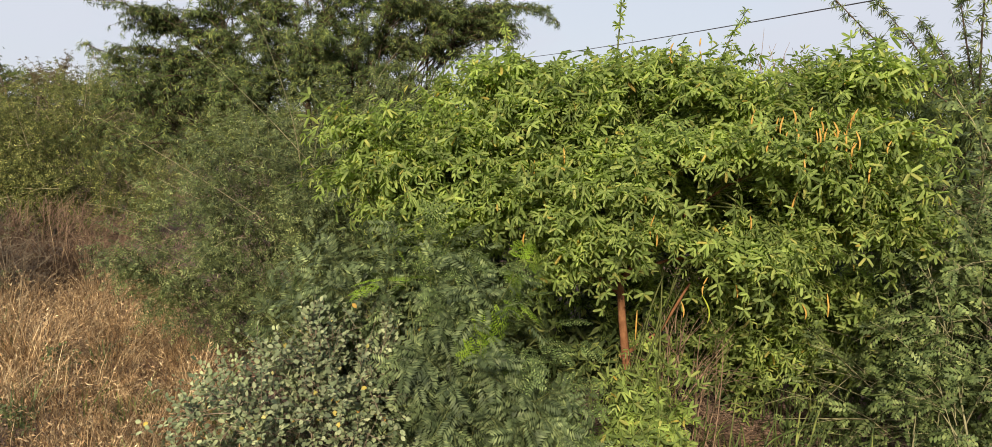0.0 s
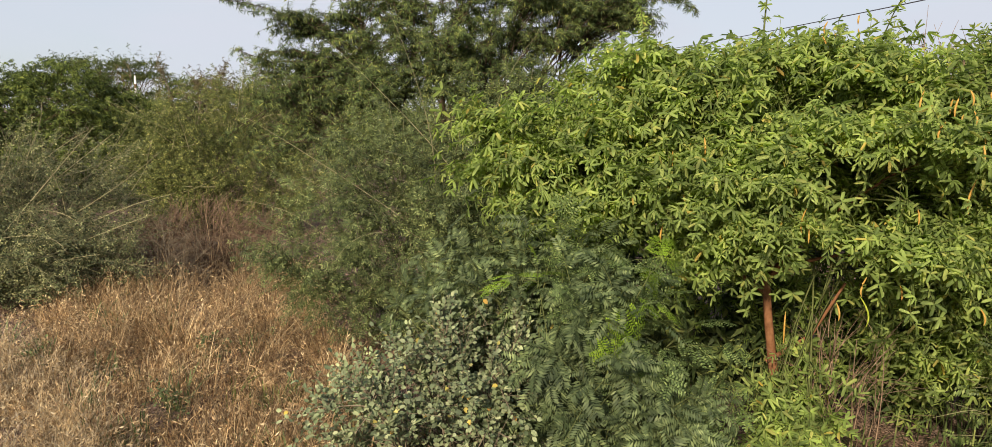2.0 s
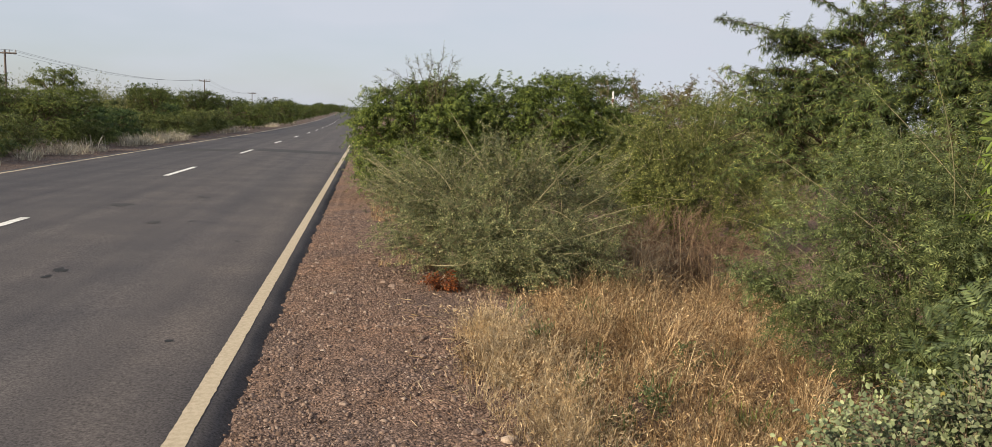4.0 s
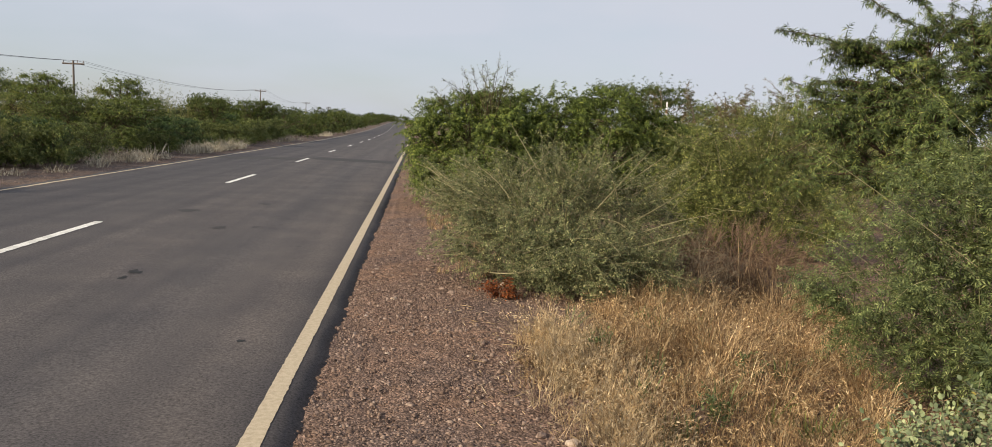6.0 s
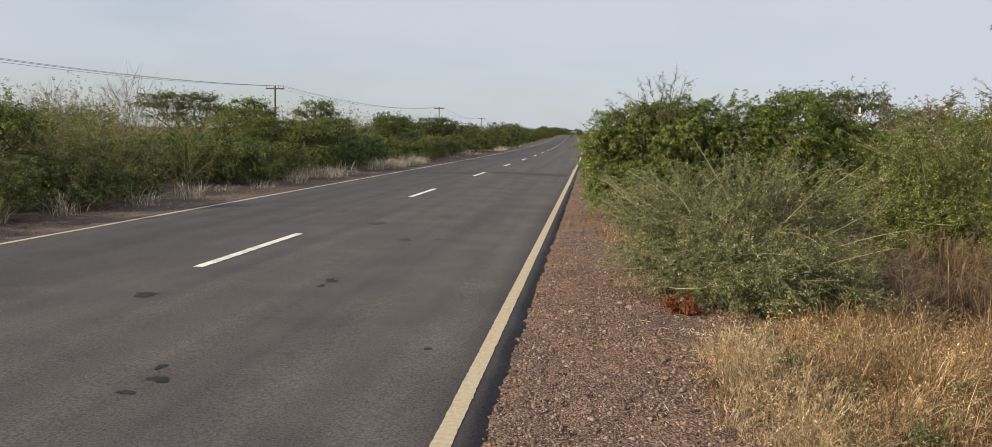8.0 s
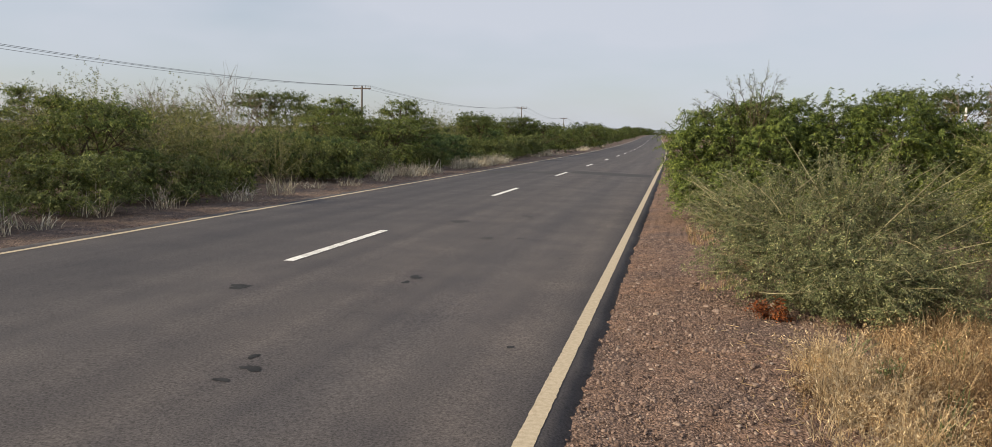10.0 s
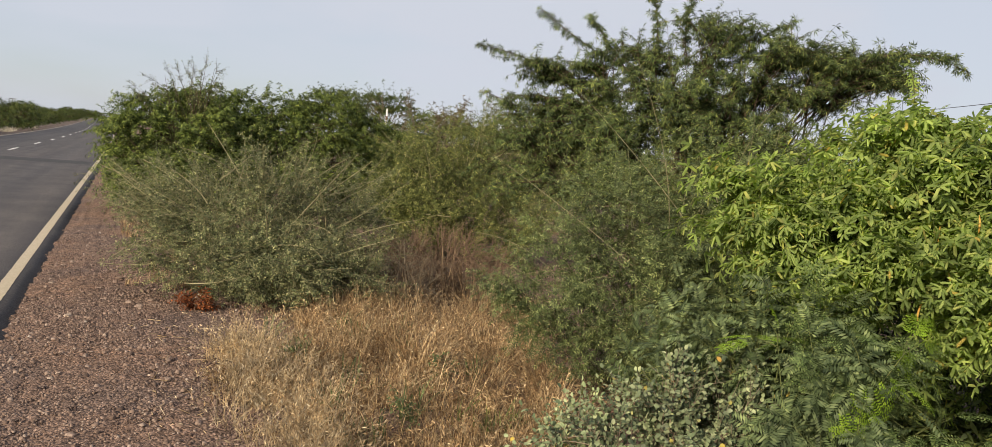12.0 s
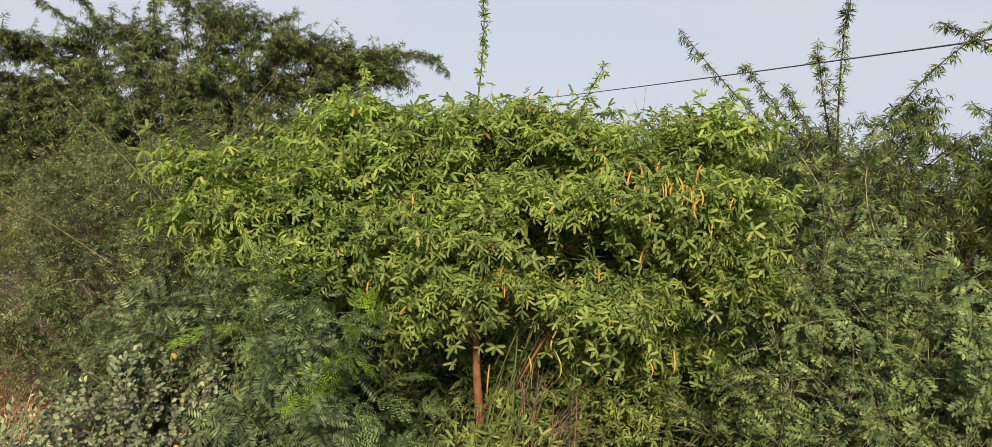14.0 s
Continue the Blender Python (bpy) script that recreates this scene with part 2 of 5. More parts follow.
def soil_material():
    m, n, l, p = material("red_gravel_soil")
    fine, mid, broad = noise_tex(n, l, 55.0, 6.0, rough=0.7), noise_tex(n, l, 7.0, 5.0), noise_tex(n, l, 0.9, 3.0)
    a = ramp(n, [(0.30, (0.092, 0.064, 0.051)), (0.5, (0.216, 0.158, 0.127)), (0.70, (0.38, 0.293, 0.243))])
    l.new(fine.outputs["Fac"], a.inputs["Fac"])
    b = ramp(n, [(0.35, (0.72, 0.70, 0.70)), (0.65, (1.15, 1.08, 1.02))])
    l.new(mid.outputs["Fac"], b.inputs["Fac"])
    c = ramp(n, [(0.38, (0.82, 0.84, 0.90)), (0.62, (1.10, 1.02, 0.95))])
    l.new(broad.outputs["Fac"], c.inputs["Fac"])
    col = mixed(n, l, mixed(n, l, a.outputs["Color"], b.outputs["Color"], 1.0, "MULTIPLY"), c.outputs["Color"], 1.0, "MULTIPLY")
    # packed small stones, each of its own shade
    cell, cxy, warm = n.new("ShaderNodeTexVoronoi"), n.new("ShaderNodeTexCoord"), n.new("ShaderNodeSeparateColor")
    cell.inputs["Scale"].default_value = 80.0
    l.new(cxy.outputs["Object"], cell.inputs["Vector"])
    l.new(cell.outputs["Color"], warm.inputs[0])
    cr = ramp(n, [(0.0, (0.34, 0.34, 0.35)), (0.45, (0.88, 0.86, 0.86)), (0.85, (1.25, 1.22, 1.2)), (1.0, (1.9, 1.85, 1.8))])
    l.new(warm.outputs[0], cr.inputs["Fac"])
    col = mixed(n, l, col, cr.outputs["Color"], 1.0, "MULTIPLY")
    # greyer and slightly darker on the far verge
    where, axis, far_side = n.new("ShaderNodeTexCoord"), n.new("ShaderNodeSeparateXYZ"), n.new("ShaderNodeMapRange")
    far_side.inputs["From Min"].default_value, far_side.inputs["From Max"].default_value = -5.0, -7.0
    l.new(where.outputs["Object"], axis.inputs["Vector"])
    l.new(axis.outputs["X"], far_side.inputs["Value"])
    col = mixed(n, l, col, mixed(n, l, col, (0.80, 0.90, 0.98), 1.0, "MULTIPLY"), far_side.outputs["Result"])
    l.new(col, p.inputs["Base Color"])
    p.inputs["Roughness"].default_value = 0.95
    p.inputs["Specular IOR Level"].default_value = 0.15
    vor = n.new("ShaderNodeTexVoronoi")
    vor.inputs["Scale"].default_value = 62.0
    co = n.new("ShaderNodeTexCoord")
    l.new(co.outputs["Object"], vor.inputs["Vector"])
    b1, b2 = n.new("ShaderNodeBump"), n.new("ShaderNodeBump")
    b1.inputs["Strength"].default_value, b1.inputs["Distance"].default_value = 0.7, 0.02
    b2.inputs["Strength"].default_value, b2.inputs["Distance"].default_value, b2.invert = 0.8, 0.012, True
    l.new(fine.outputs["Fac"], b1.inputs["Height"])
    l.new(vor.outputs["Distance"], b2.inputs["Height"])
    l.new(b1.outputs["Normal"], b2.inputs["Normal"])
    l.new(b2.outputs["Normal"], p.inputs["Normal"])
    return m


def asphalt_material():
    m, n, l, p = material("worn_asphalt")
    grit, blotch = noise_tex(n, l, 62.0, 4.0, rough=0.8), noise_tex(n, l, 1.1, 5.0)
    co = n.new("ShaderNodeTexCoord")
    mp = n.new("ShaderNodeMapping")
    mp.inputs["Scale"].default_value = (2.2, 0.045, 1.0)
    streak = n.new("ShaderNodeTexNoise")
    streak.inputs["Scale"].default_value, streak.inputs["Detail"].default_value = 1.0, 3.0
    l.new(co.outputs["Object"], mp.inputs["Vector"])
    l.new(mp.outputs["Vector"], streak.inputs["Vector"])
    a = ramp(n, [(0.36, (0.032, 0.029, 0.029)), (0.50, (0.081, 0.074, 0.075)), (0.64, (0.130, 0.119, 0.119))])
    l.new(grit.outputs["Fac"], a.inputs["Fac"])
    b = ramp(n, [(0.35, (0.84, 0.84, 0.86)), (0.65, (1.12, 1.10, 1.07))])
    l.new(blotch.outputs["Fac"], b.inputs["Fac"])
    c = ramp(n, [(0.35, (0.80, 0.80, 0.82)), (0.65, (1.15, 1.13, 1.10))])
    l.new(streak.outputs["Fac"], c.inputs["Fac"])
    col = mixed(n, l, mixed(n, l, a.outputs["Color"], b.outputs["Color"], 1.0, "MULTIPLY"), c.outputs["Color"], 1.0, "MULTIPLY")
    # the far lane is darker and bluer, the near lane dusty between its wheel tracks
    lane, across = n.new("ShaderNodeSeparateXYZ"), n.new("ShaderNodeMapRange")
    across.inputs["From Min"].default_value, across.inputs["From Max"].default_value = -7.3, 0.2
    l.new(co.outputs["Object"], lane.inputs["Vector"])
    l.new(lane.outputs["X"], across.inputs["Value"])
    lane_tone = ramp(n, [(0.0, (0.86, 0.88, 0.92)), (0.18, (0.70, 0.72, 0.78)), (0.42, (0.82, 0.83, 0.86)), (0.52, (0.94, 0.94, 0.95)), (0.68, (1.04, 1.02, 1.00)), (0.80, (0.98, 0.98, 0.99)), (0.92, (1.12, 1.08, 1.04)), (1.0, (0.90, 0.88, 0.87))])
    l.new(across.outputs["Result"], lane_tone.inputs["Fac"])
    col = mixed(n, l, col, lane_tone.outputs["Color"], 1.0, "MULTIPLY")
    l.new(col, p.inputs["Base Color"])
    p.inputs["Roughness"].default_value = 0.8
    p.inputs["Specular IOR Level"].default_value = 0.3
    bp = n.new("ShaderNodeBump")
    bp.inputs["Strength"].default_value, bp.inputs["Distance"].default_value = 0.5, 0.006
    l.new(grit.outputs["Fac"], bp.inputs["Height"])
    l.new(bp.outputs["Normal"], p.inputs["Normal"])
    return m


def plain_worn(name, a, b, scale, rough, c=None, bump=0.3):
    m, n, l, p = material(name)
    t, f = noise_tex(n, l, scale, 5.0, rough=0.65), noise_tex(n, l, scale * 9, 4.0, rough=0.7)
    r = ramp(n, [(0.36, a), (0.60, b)])
    l.new(t.outputs["Fac"], r.inputs["Fac"])
    g = ramp(n, [(0.3, (0.75, 0.74, 0.72)), (0.6, (1.08, 1.08, 1.08))])
    l.new(f.outputs["Fac"], g.inputs["Fac"])
    l.new(mixed(n, l, r.outputs["Color"], g.outputs["Color"], 1.0, "MULTIPLY"), p.inputs["Base Color"])
    p.inputs["Roughness"].default_value = rough
    p.inputs["Specular IOR Level"].default_value = 0.25
    bp = n.new("ShaderNodeBump")
    bp.inputs["Strength"].default_value, bp.inputs["Distance"].default_value = bump, 0.004
    l.new(f.outputs["Fac"], bp.inputs["Height"])
    l.new(bp.outputs["Normal"], p.inputs["Normal"])
    return m


SOIL, ASPHALT = soil_material(), asphalt_material()
PAINT_CREAM = plain_worn("cream_road_paint", (0.43, 0.355, 0.250), (0.54, 0.455, 0.330), 30.0, 0.7)
PAINT_WHITE = plain_worn("white_road_paint", (0.58, 0.57, 0.54), (0.80, 0.79, 0.76), 5.0, 0.65)
DARK_ASPHALT = plain_worn("dark_asphalt", (0.030, 0.029, 0.029), (0.062, 0.058, 0.056), 25.0, 0.75)
TAR = plain_worn("dark_tar_stain", (0.012, 0.012, 0.012), (0.026, 0.025, 0.025), 9.0, 0.7)
STONE = plain_worn("reddish_stone", (0.17, 0.115, 0.09), (0.36, 0.27, 0.22), 14.0, 0.9)
STONE_PALE = plain_worn("pale_stone", (0.33, 0.25, 0.19), (0.52, 0.42, 0.34), 14.0, 0.9)
POST_WHITE = plain_worn("white_post_paint", (0.60, 0.57, 0.52), (0.78, 0.76, 0.72), 8.0, 0.6)
POST_BLACK = plain_worn("rusty_post_band", (0.16, 0.08, 0.05), (0.25, 0.13, 0.08), 8.0, 0.7)
METAL = plain_worn("galvanised_steel", (0.28, 0.28, 0.29), (0.42, 0.42, 0.43), 20.0, 0.45)

# ---- mesh builders ----


def unit(a):
    return a / np.maximum(np.linalg.norm(a, axis=-1, keepdims=True), 1e-9)


def mesh_from(name, V, Q, mat, smooth=False):
    """A mesh of quads from arrays of points and corner numbers."""
    V, Q = np.asarray(V, np.float32), np.asarray(Q, np.int32)
    me = bpy.data.meshes.new(name)
    me.vertices.add(len(V))
    me.vertices.foreach_set("co", V.ravel())
    me.loops.add(Q.size)
    me.polygons.add(len(Q))
    me.loops.foreach_set("vertex_index", Q.ravel())
    me.polygons.foreach_set("loop_start", np.arange(0, Q.size, 4, dtype=np.int32))
    if smooth:
        me.polygons.foreach_set("use_smooth", np.ones(len(Q), bool))
    me.materials.append(mat)
    me.update(calc_edges=True)
    me.validate()
    return me


def joined(chunks):
    V, Q, k = [], [], 0
    for v, q in chunks:
        V.append(v)
        Q.append(q + k)
        k += len(v)
    return np.concatenate(V), np.concatenate(Q)


def part(name, me, parent, label=""):
    ob = new(name, me)
    ob.parent = parent
    return tagged(ob, label=label)


def thing(name, m, label, category, group="", kind=""):
    ob = new(name)
    ob.matrix_basis = m
    ob.empty_display_size = 0.2
    return tagged(ob, label, category, group, kind)


def bezier(a, b, c, s):
    """Points of quadratic curves; s has one value or a row of values for each curve."""
    s = np.asarray(s)[..., None]
    if s.ndim == 3:
        a, b, c = a[:, None], b[:, None], c[:, None]
    return (1 - s) ** 2 * a + 2 * s * (1 - s) * b + s ** 2 * c


def bezier_way(a, b, c, s):
    s = np.asarray(s)[..., None]
    return unit(2 * (1 - s) * (b - a) + 2 * s * (c - b))


def tubes(P, R, n=4):
    """Tapered tubes along N lines of K points each."""
    P = np.asarray(P, float)
    N, K, _ = P.shape
    R = np.broadcast_to(R, (N, K))
    T = unit(np.gradient(P, axis=1))
    ref = np.where(np.abs(T[..., 2:3]) > 0.92, np.array([1.0, 0, 0]), np.array([0, 0, 1.0]))
    A = unit(np.cross(T, ref))
    B = np.cross(T, A)
    w = np.arange(n) * 2 * math.pi / n
    ring = np.cos(w)[:, None] * A[:, :, None] + np.sin(w)[:, None] * B[:, :, None]
    V = (P[:, :, None] + R[:, :, None, None] * ring).reshape(-1, 3)
    i, k, j = np.meshgrid(np.arange(N), np.arange(K - 1), np.arange(n), indexing="ij")
    at = lambda kk, jj: (i * K + kk) * n + jj % n
    Q = np.stack([at(k, j), at(k, j + 1), at(k + 1, j + 1), at(k + 1, j)], -1).reshape(-1, 4)
    return V, Q


def placed(template, P, D, U, S):
    """Copies of a leaf (along y, its face to z) at P, along D, facing U, of size S, as arrays."""
    tv, tq = template
    X = unit(np.cross(D, U))
    Z = np.cross(X, D)
    V = P[:, None] + S[:, None, None] * (tv[None, :, 0:1] * X[:, None] + tv[None, :, 1:2] * D[:, None] + tv[None, :, 2:3] * Z[:, None])
    Q = tq[None] + (np.arange(len(P)) * len(tv))[:, None, None]
    return V.reshape(-1, 3), Q.reshape(-1, 4)


# ---- leaf shapes, one metre long, along y ----


def blade(o, ang, ln, wd, fold=0.12, cheap=False):
    """One leaflet from o, turned by ang in the leaf's plane."""
    if cheap:
        v = np.array([[0, 0, 0], [wd, 0.5 * ln, 0], [0, ln, -0.05 * ln], [-wd, 0.5 * ln, 0]])
        q = np.array([[0, 1, 2, 3]])
    else:
        f = fold * wd * 2
        v = np.array([[0, 0, 0], [wd * 0.92, 0.22 * ln, f], [wd, 0.86 * ln, f], [0, ln, -0.04 * ln], [-wd, 0.86 * ln, f], [-wd * 0.92, 0.22 * ln, f]])
        q = np.array([[0, 1, 2, 3], [0, 3, 4, 5]])
    c, s = math.cos(ang), math.sin(ang)
    v = np.stack([c * v[:, 0] + s * v[:, 1], -s * v[:, 0] + c * v[:, 1], v[:, 2]], 1)
    return v + np.array(o), q


def strip(o, e, w):
    o, e = np.array(o, float), np.array(e, float)
    d = unit(e - o)
    x = np.array([d[1], -d[0], 0]) * w
    return np.stack([o - x, o + x, e + x * 0.4, e - x * 0.4]), np.array([[0, 1, 2, 3]])


def pinnate(pairs, ln, wd, spread=55, stalk=0.18, cheap=False, bend=0.25, rng=None, rib=True):
    """A feather leaf: pairs of leaflets along a stalk, and one at its end."""
    rng = rng or np.random.default_rng(5)
    out = [strip((0, 0, 0), (0, 1 - ln * 0.7, 0), 0.008)] if rib else []
    for i in range(pairs):
        y = stalk + (1 - ln * 0.75 - stalk) * i / max(pairs - 1, 1)
        k = 0.82 + 0.3 * math.sin(math.pi * (i + 0.6) / (pairs + 0.3))
        for side in (1, -1):
            out.append(blade((0, y, 0), side * radians(spread - 16 * i / pairs + rng.uniform(-7, 7)), ln * k * rng.uniform(0.9, 1.1), wd, cheap=cheap))
    v, q = joined(out)
    v = v.copy()
    v[:, 2] -= bend * v[:, 1] ** 2 + 0.25 * np.abs(v[:, 0])
    return v, q


def fan(fingers, wd, spread, droop, seed, cheap=False):
    """A node of feather leaves seen whole: oblong drooping blades that spread from one point."""
    rng = np.random.default_rng(seed)
    out = []
    for i in range(fingers):
        a = radians(spread) * (2 * i / (fingers - 1) - 1) + rng.uniform(-0.2, 0.2)
        ln, w = rng.uniform(0.72, 1.05), wd * rng.uniform(0.85, 1.15)
        v, q = blade((0, 0, 0), a, ln, w, fold=0.2, cheap=cheap)
        v[:, 2] += np.hypot(v[:, 0], v[:, 1]) * rng.uniform(-0.35, 0.45)
        out.append((v, q))
    v, q = joined(out)
    v[:, 2] -= droop * (v[:, 0] ** 2 + v[:, 1] ** 2)
    return v, q


def bipinnate(arms, teeth):
    """A doubly feathered leaf: side arms, each a comb of fine leaflets."""
    out = [strip((0, 0, 0), (0, 0.8, 0), 0.006)]
    for i in range(arms):
        y = 0.22 + 0.58 * i / (arms - 1)
        ln = 0.46 * (0.75 + 0.4 * math.sin(math.pi * (i + 0.5) / arms))
        for side in (1, -1):
            a = side * radians(62 - 26 * i / arms)
            d = np.array([math.sin(a), math.cos(a), 0])
            o = np.array([0, y, 0])
            out.append(strip(o, o + d * ln, 0.005))
            for k in range(teeth):
                s = 0.1 + 0.9 * k / teeth
                tl = 0.085 * (0.6 + 0.5 * math.sin(math.pi * min(s + 0.15, 1)))
                for t in (1, -1):
                    out.append(blade(o + d * ln * s, a + t * radians(66), tl * 1.25, 0.024, cheap=True))
    v, q = joined(out)
    v = v.copy()
    v[:, 2] -= 0.30 * v[:, 1] ** 2 + 0.35 * v[:, 0] ** 2
    return v, q


T_MESQUITE = [fan(5, 0.13, 100, 0.4, 3), fan(3, 0.12, 60, 0.7, 4), fan(4, 0.125, 120, 0.3, 9), pinnate(2, 0.62, 0.075, spread=52, stalk=0.2, bend=0.5, rib=False)]
T_TREE = fan(7, 0.075, 100, 0.5, 5, cheap=True)
T_TREE_FAR = fan(4, 0.13, 95, 0.5, 6, cheap=True)
T_TINY = pinnate(2, 0.48, 0.12, spread=60, cheap=True, bend=0.15, rib=False)
T_ACACIA = pinnate(5, 0.30, 0.078, spread=70, cheap=True, bend=0.25, rib=False)
T_THORN = pinnate(3, 0.40, 0.062, spread=58, cheap=True, bend=0.2, rib=False)
T_FROND = pinnate(8, 0.30, 0.042, spread=74, stalk=0.1, cheap=True, bend=0.4, rib=False)
T_FERN = bipinnate(4, 6)
T_ROUND = (np.array([[0, 0, 0], [0.30, 0.25, 0.10], [0.33, 0.68, 0.10], [0.02, 1.0, -0.04], [-0.33, 0.66, 0.10], [-0.30, 0.25, 0.10]]), np.array([[0, 1, 2, 3], [0, 3, 4, 5]]))

# ---- plants ----


def leaf_rows(rng, P0, W, L, droop, count, sway, face, hang=0.0):
    """Twigs from P0 along W of length L, and the leaves that stand along them: places, ways, faces."""
    s = np.linspace(0, 1, 4)
    down = np.array([0, 0, -1.0])
    line = P0[:, None] + (W * L[:, None])[:, None] * s[None, :, None] + down * (droop * L)[:, None, None] * (s ** 2)[None, :, None]
    if not count:
        return line, None
    N = len(P0)
    sl = (np.arange(count)[None] + rng.uniform(0.15, 0.85, (N, count))) / count
    sl[:, -1] = 1.0
    P = P0[:, None] + W[:, None] * (L[:, None] * sl)[..., None] + down * ((droop * L)[:, None] * sl ** 2)[..., None]
    T = unit(W[:, None] + down * (2 * droop[:, None] * sl)[..., None])
    side = unit(np.cross(T, rng.normal(size=(N, count, 3)) * 0.6 + np.array([0, 0, 1.0])))
    side *= np.where(np.arange(count) % 2 == 0, 1.0, -1.0)[None, :, None]
    last = np.zeros(count)
    last[-1] = 1
    D = unit(T * (0.55 + 1.2 * last)[None, :, None] + side * (1 - 0.8 * last)[None, :, None] + rng.normal(size=(N, count, 3)) * sway + down * hang)
    U = unit(np.array([0, 0, 0.75]) + face[:, None] * 0.7 + rng.normal(size=(N, count, 3)) * 0.5)
    return line, (P.reshape(-1, 3), D.reshape(-1, 3), U.reshape(-1, 3))


def plant(name, place, bearing, seed, blobs, label, category, bark, leaf, template, size, hubs=5, trunk=(0.5, 0.03), twigs=4, twig_len=0.25,
          per_twig=5, along=(0.45, 1.0), droop=0.25, rise=0.35, spread=0.7, stem_r=0.008, base_r=0.15, shell=0.45, arms=(), arm_leaf=1.0, singles=0,
          sway=0.25, group="", leaf_name="leaf", twig_bark=None, floor_z=0.06, arch=0.12, sides=4, stems=9, twig_wood=True, whips=0, whip_out=1.15, arm_gap=0.35, stem_parts=False, whip_bark=None, lean=(0.0, 0.0), limb_r=0.75, flat=1.0, hang=0.0, arm_scale=1.0, arm_r=0.95):
    """A shrub or tree at a place. Its crown fills the blobs (right, away, up, three half sizes, number of branches), seen along the bearing.
    arms: single long shoots, from and to. singles: how many of the outer leaves on the roadside are leaves of their own."""
    rng = np.random.default_rng(seed)
    ob = thing(name, pose(*place, 0, 0, -bearing), label, category, group)
    tg = []
    for x, y, z, rx, ry, rz, n in blobs:
        u = unit(rng.normal(size=(n, 3))) * (rng.uniform(shell ** 3, 1, (n, 1)) ** (1 / 3))
        tg.append(np.array([x, y, z]) + u * np.array([rx, ry, rz]))
    tg = np.concatenate(tg)
    tg[:, 2] = np.maximum(tg[:, 2], floor_z + rng.uniform(0, 0.1, len(tg)))
    mid = tg.mean(0)
    N = len(tg)
    if hubs:
        top = np.array([lean[1], 0, trunk[0]])
        bend = rng.normal(size=2) * 0.05 * trunk[0]
        s = np.linspace(0, 1, 6)
        tp = np.stack([lean[0] * (1 - s) + lean[1] * s + bend[0] * np.sin(s * 3), bend[1] * np.sin(s * 2.5), s * trunk[0] - 0.04 * (1 - s)], 1)
        tp[-1, :2] = top[:2]
        v, q = tubes(tp[None], np.linspace(trunk[1] * 1.25, trunk[1] * 0.85, 6)[None], 8)
        part("trunk", mesh_from("trunk", v, q, bark, True), ob)
        high = np.flatnonzero(tg[:, 2] > min(trunk[0] + 0.1, np.median(tg[:, 2])))
        pick = [int(rng.choice(high))]
        for _ in range(hubs - 1):
            d = np.min(np.linalg.norm(tg[high][:, None] - tg[pick][None], axis=2), axis=1)
            pick.append(int(high[np.argmax(d)]))
        hub = top + 0.62 * (tg[pick] - top)
        a = np.repeat(top[None], hubs, 0)
        b = a + 0.45 * (hub - a) + np.array([0, 0, 0.18]) * np.linalg.norm(hub - a, axis=1, keepdims=True)
        for i in range(hubs):
            c = bezier(a[i], b[i], hub[i], np.linspace(0, 1, 8))
            v, q = tubes(c[None], np.linspace(trunk[1] * limb_r, stem_r * 1.1, 8)[None], 6)
            part("limb", mesh_from("limb", v, q, bark, True), ob)
        near = np.argmin(np.linalg.norm(tg[:, None] - hub[None], axis=2), axis=1)
        st = bezier(a[near], b[near], hub[near], rng.uniform(0.45, 1.0, N))
        first = rng.choice(N, min(N, max(hubs, N // 6)), replace=False)
    else:
        w = rng.uniform(0, 2 * math.pi, N)
        r = base_r * np.sqrt(rng.uniform(0, 1, N))
        st = np.stack([r * np.cos(w), r * np.sin(w), np.full(N, -0.03)], 1)
        first = rng.choice(N, min(N, max(8, N // stems)), replace=False)
    # side branches leave the nearest main branch
    m_ln = np.linalg.norm(tg[first] - st[first], axis=1, keepdims=True)
    m_ct = st[first] + 0.5 * (tg[first] - st[first]) + np.array([0, 0, arch]) * m_ln
    halfway = bezier(st[first], m_ct, tg[first], np.full(len(first), 0.6))
    other = np.setdiff1d(np.arange(N), first)
    near = np.argmin(np.linalg.norm(tg[other][:, None] - halfway[None], axis=2), axis=1)
    st[other] = bezier(st[first][near], m_ct[near], tg[first][near], rng.uniform(0.25, 0.85, len(other)))
    thick = np.full((N, 1), 0.6)
    thick[first] = 1.0
    ln = np.linalg.norm(tg - st, axis=1, keepdims=True)
    ct = st + 0.5 * (tg - st) + np.array([0, 0, arch]) * ln + rng.normal(size=(N, 3)) * 0.05 * ln
    arms = [tuple(x) for x in arms]
    if whips:
        # straight shoots that stand out of the crown
        wi = rng.choice(N, whips, replace=False)
        far_end = mid + (tg[wi] - mid) * whip_out + np.array([0, 0, 0.03]) + rng.normal(size=(whips, 3)) * 0.10
        far_end[:, 2] = np.maximum(far_end[:, 2], 0.25)
        near_end = mid + (tg[wi] - mid) * 0.55 - np.array([0, 0, 0.15]) + rng.normal(size=(whips, 3)) * np.ptp(tg, axis=0) * 0.07
        arms += [(*a, *b) for a, b in zip(near_end, far_end)]
    if len(arms):
        ar = np.array(arms, float).reshape(-1, 6)
        a0, a2 = ar[:, :3], ar[:, 3:]
        al = np.linalg.norm(a2 - a0, axis=1, keepdims=True)
        a1 = a0 + 0.5 * (a2 - a0) + rng.normal(size=a0.shape) * 0.13 * al
    line = bezier(st, ct, tg, np.tile(np.linspace(0, 1, 6), (N, 1)))
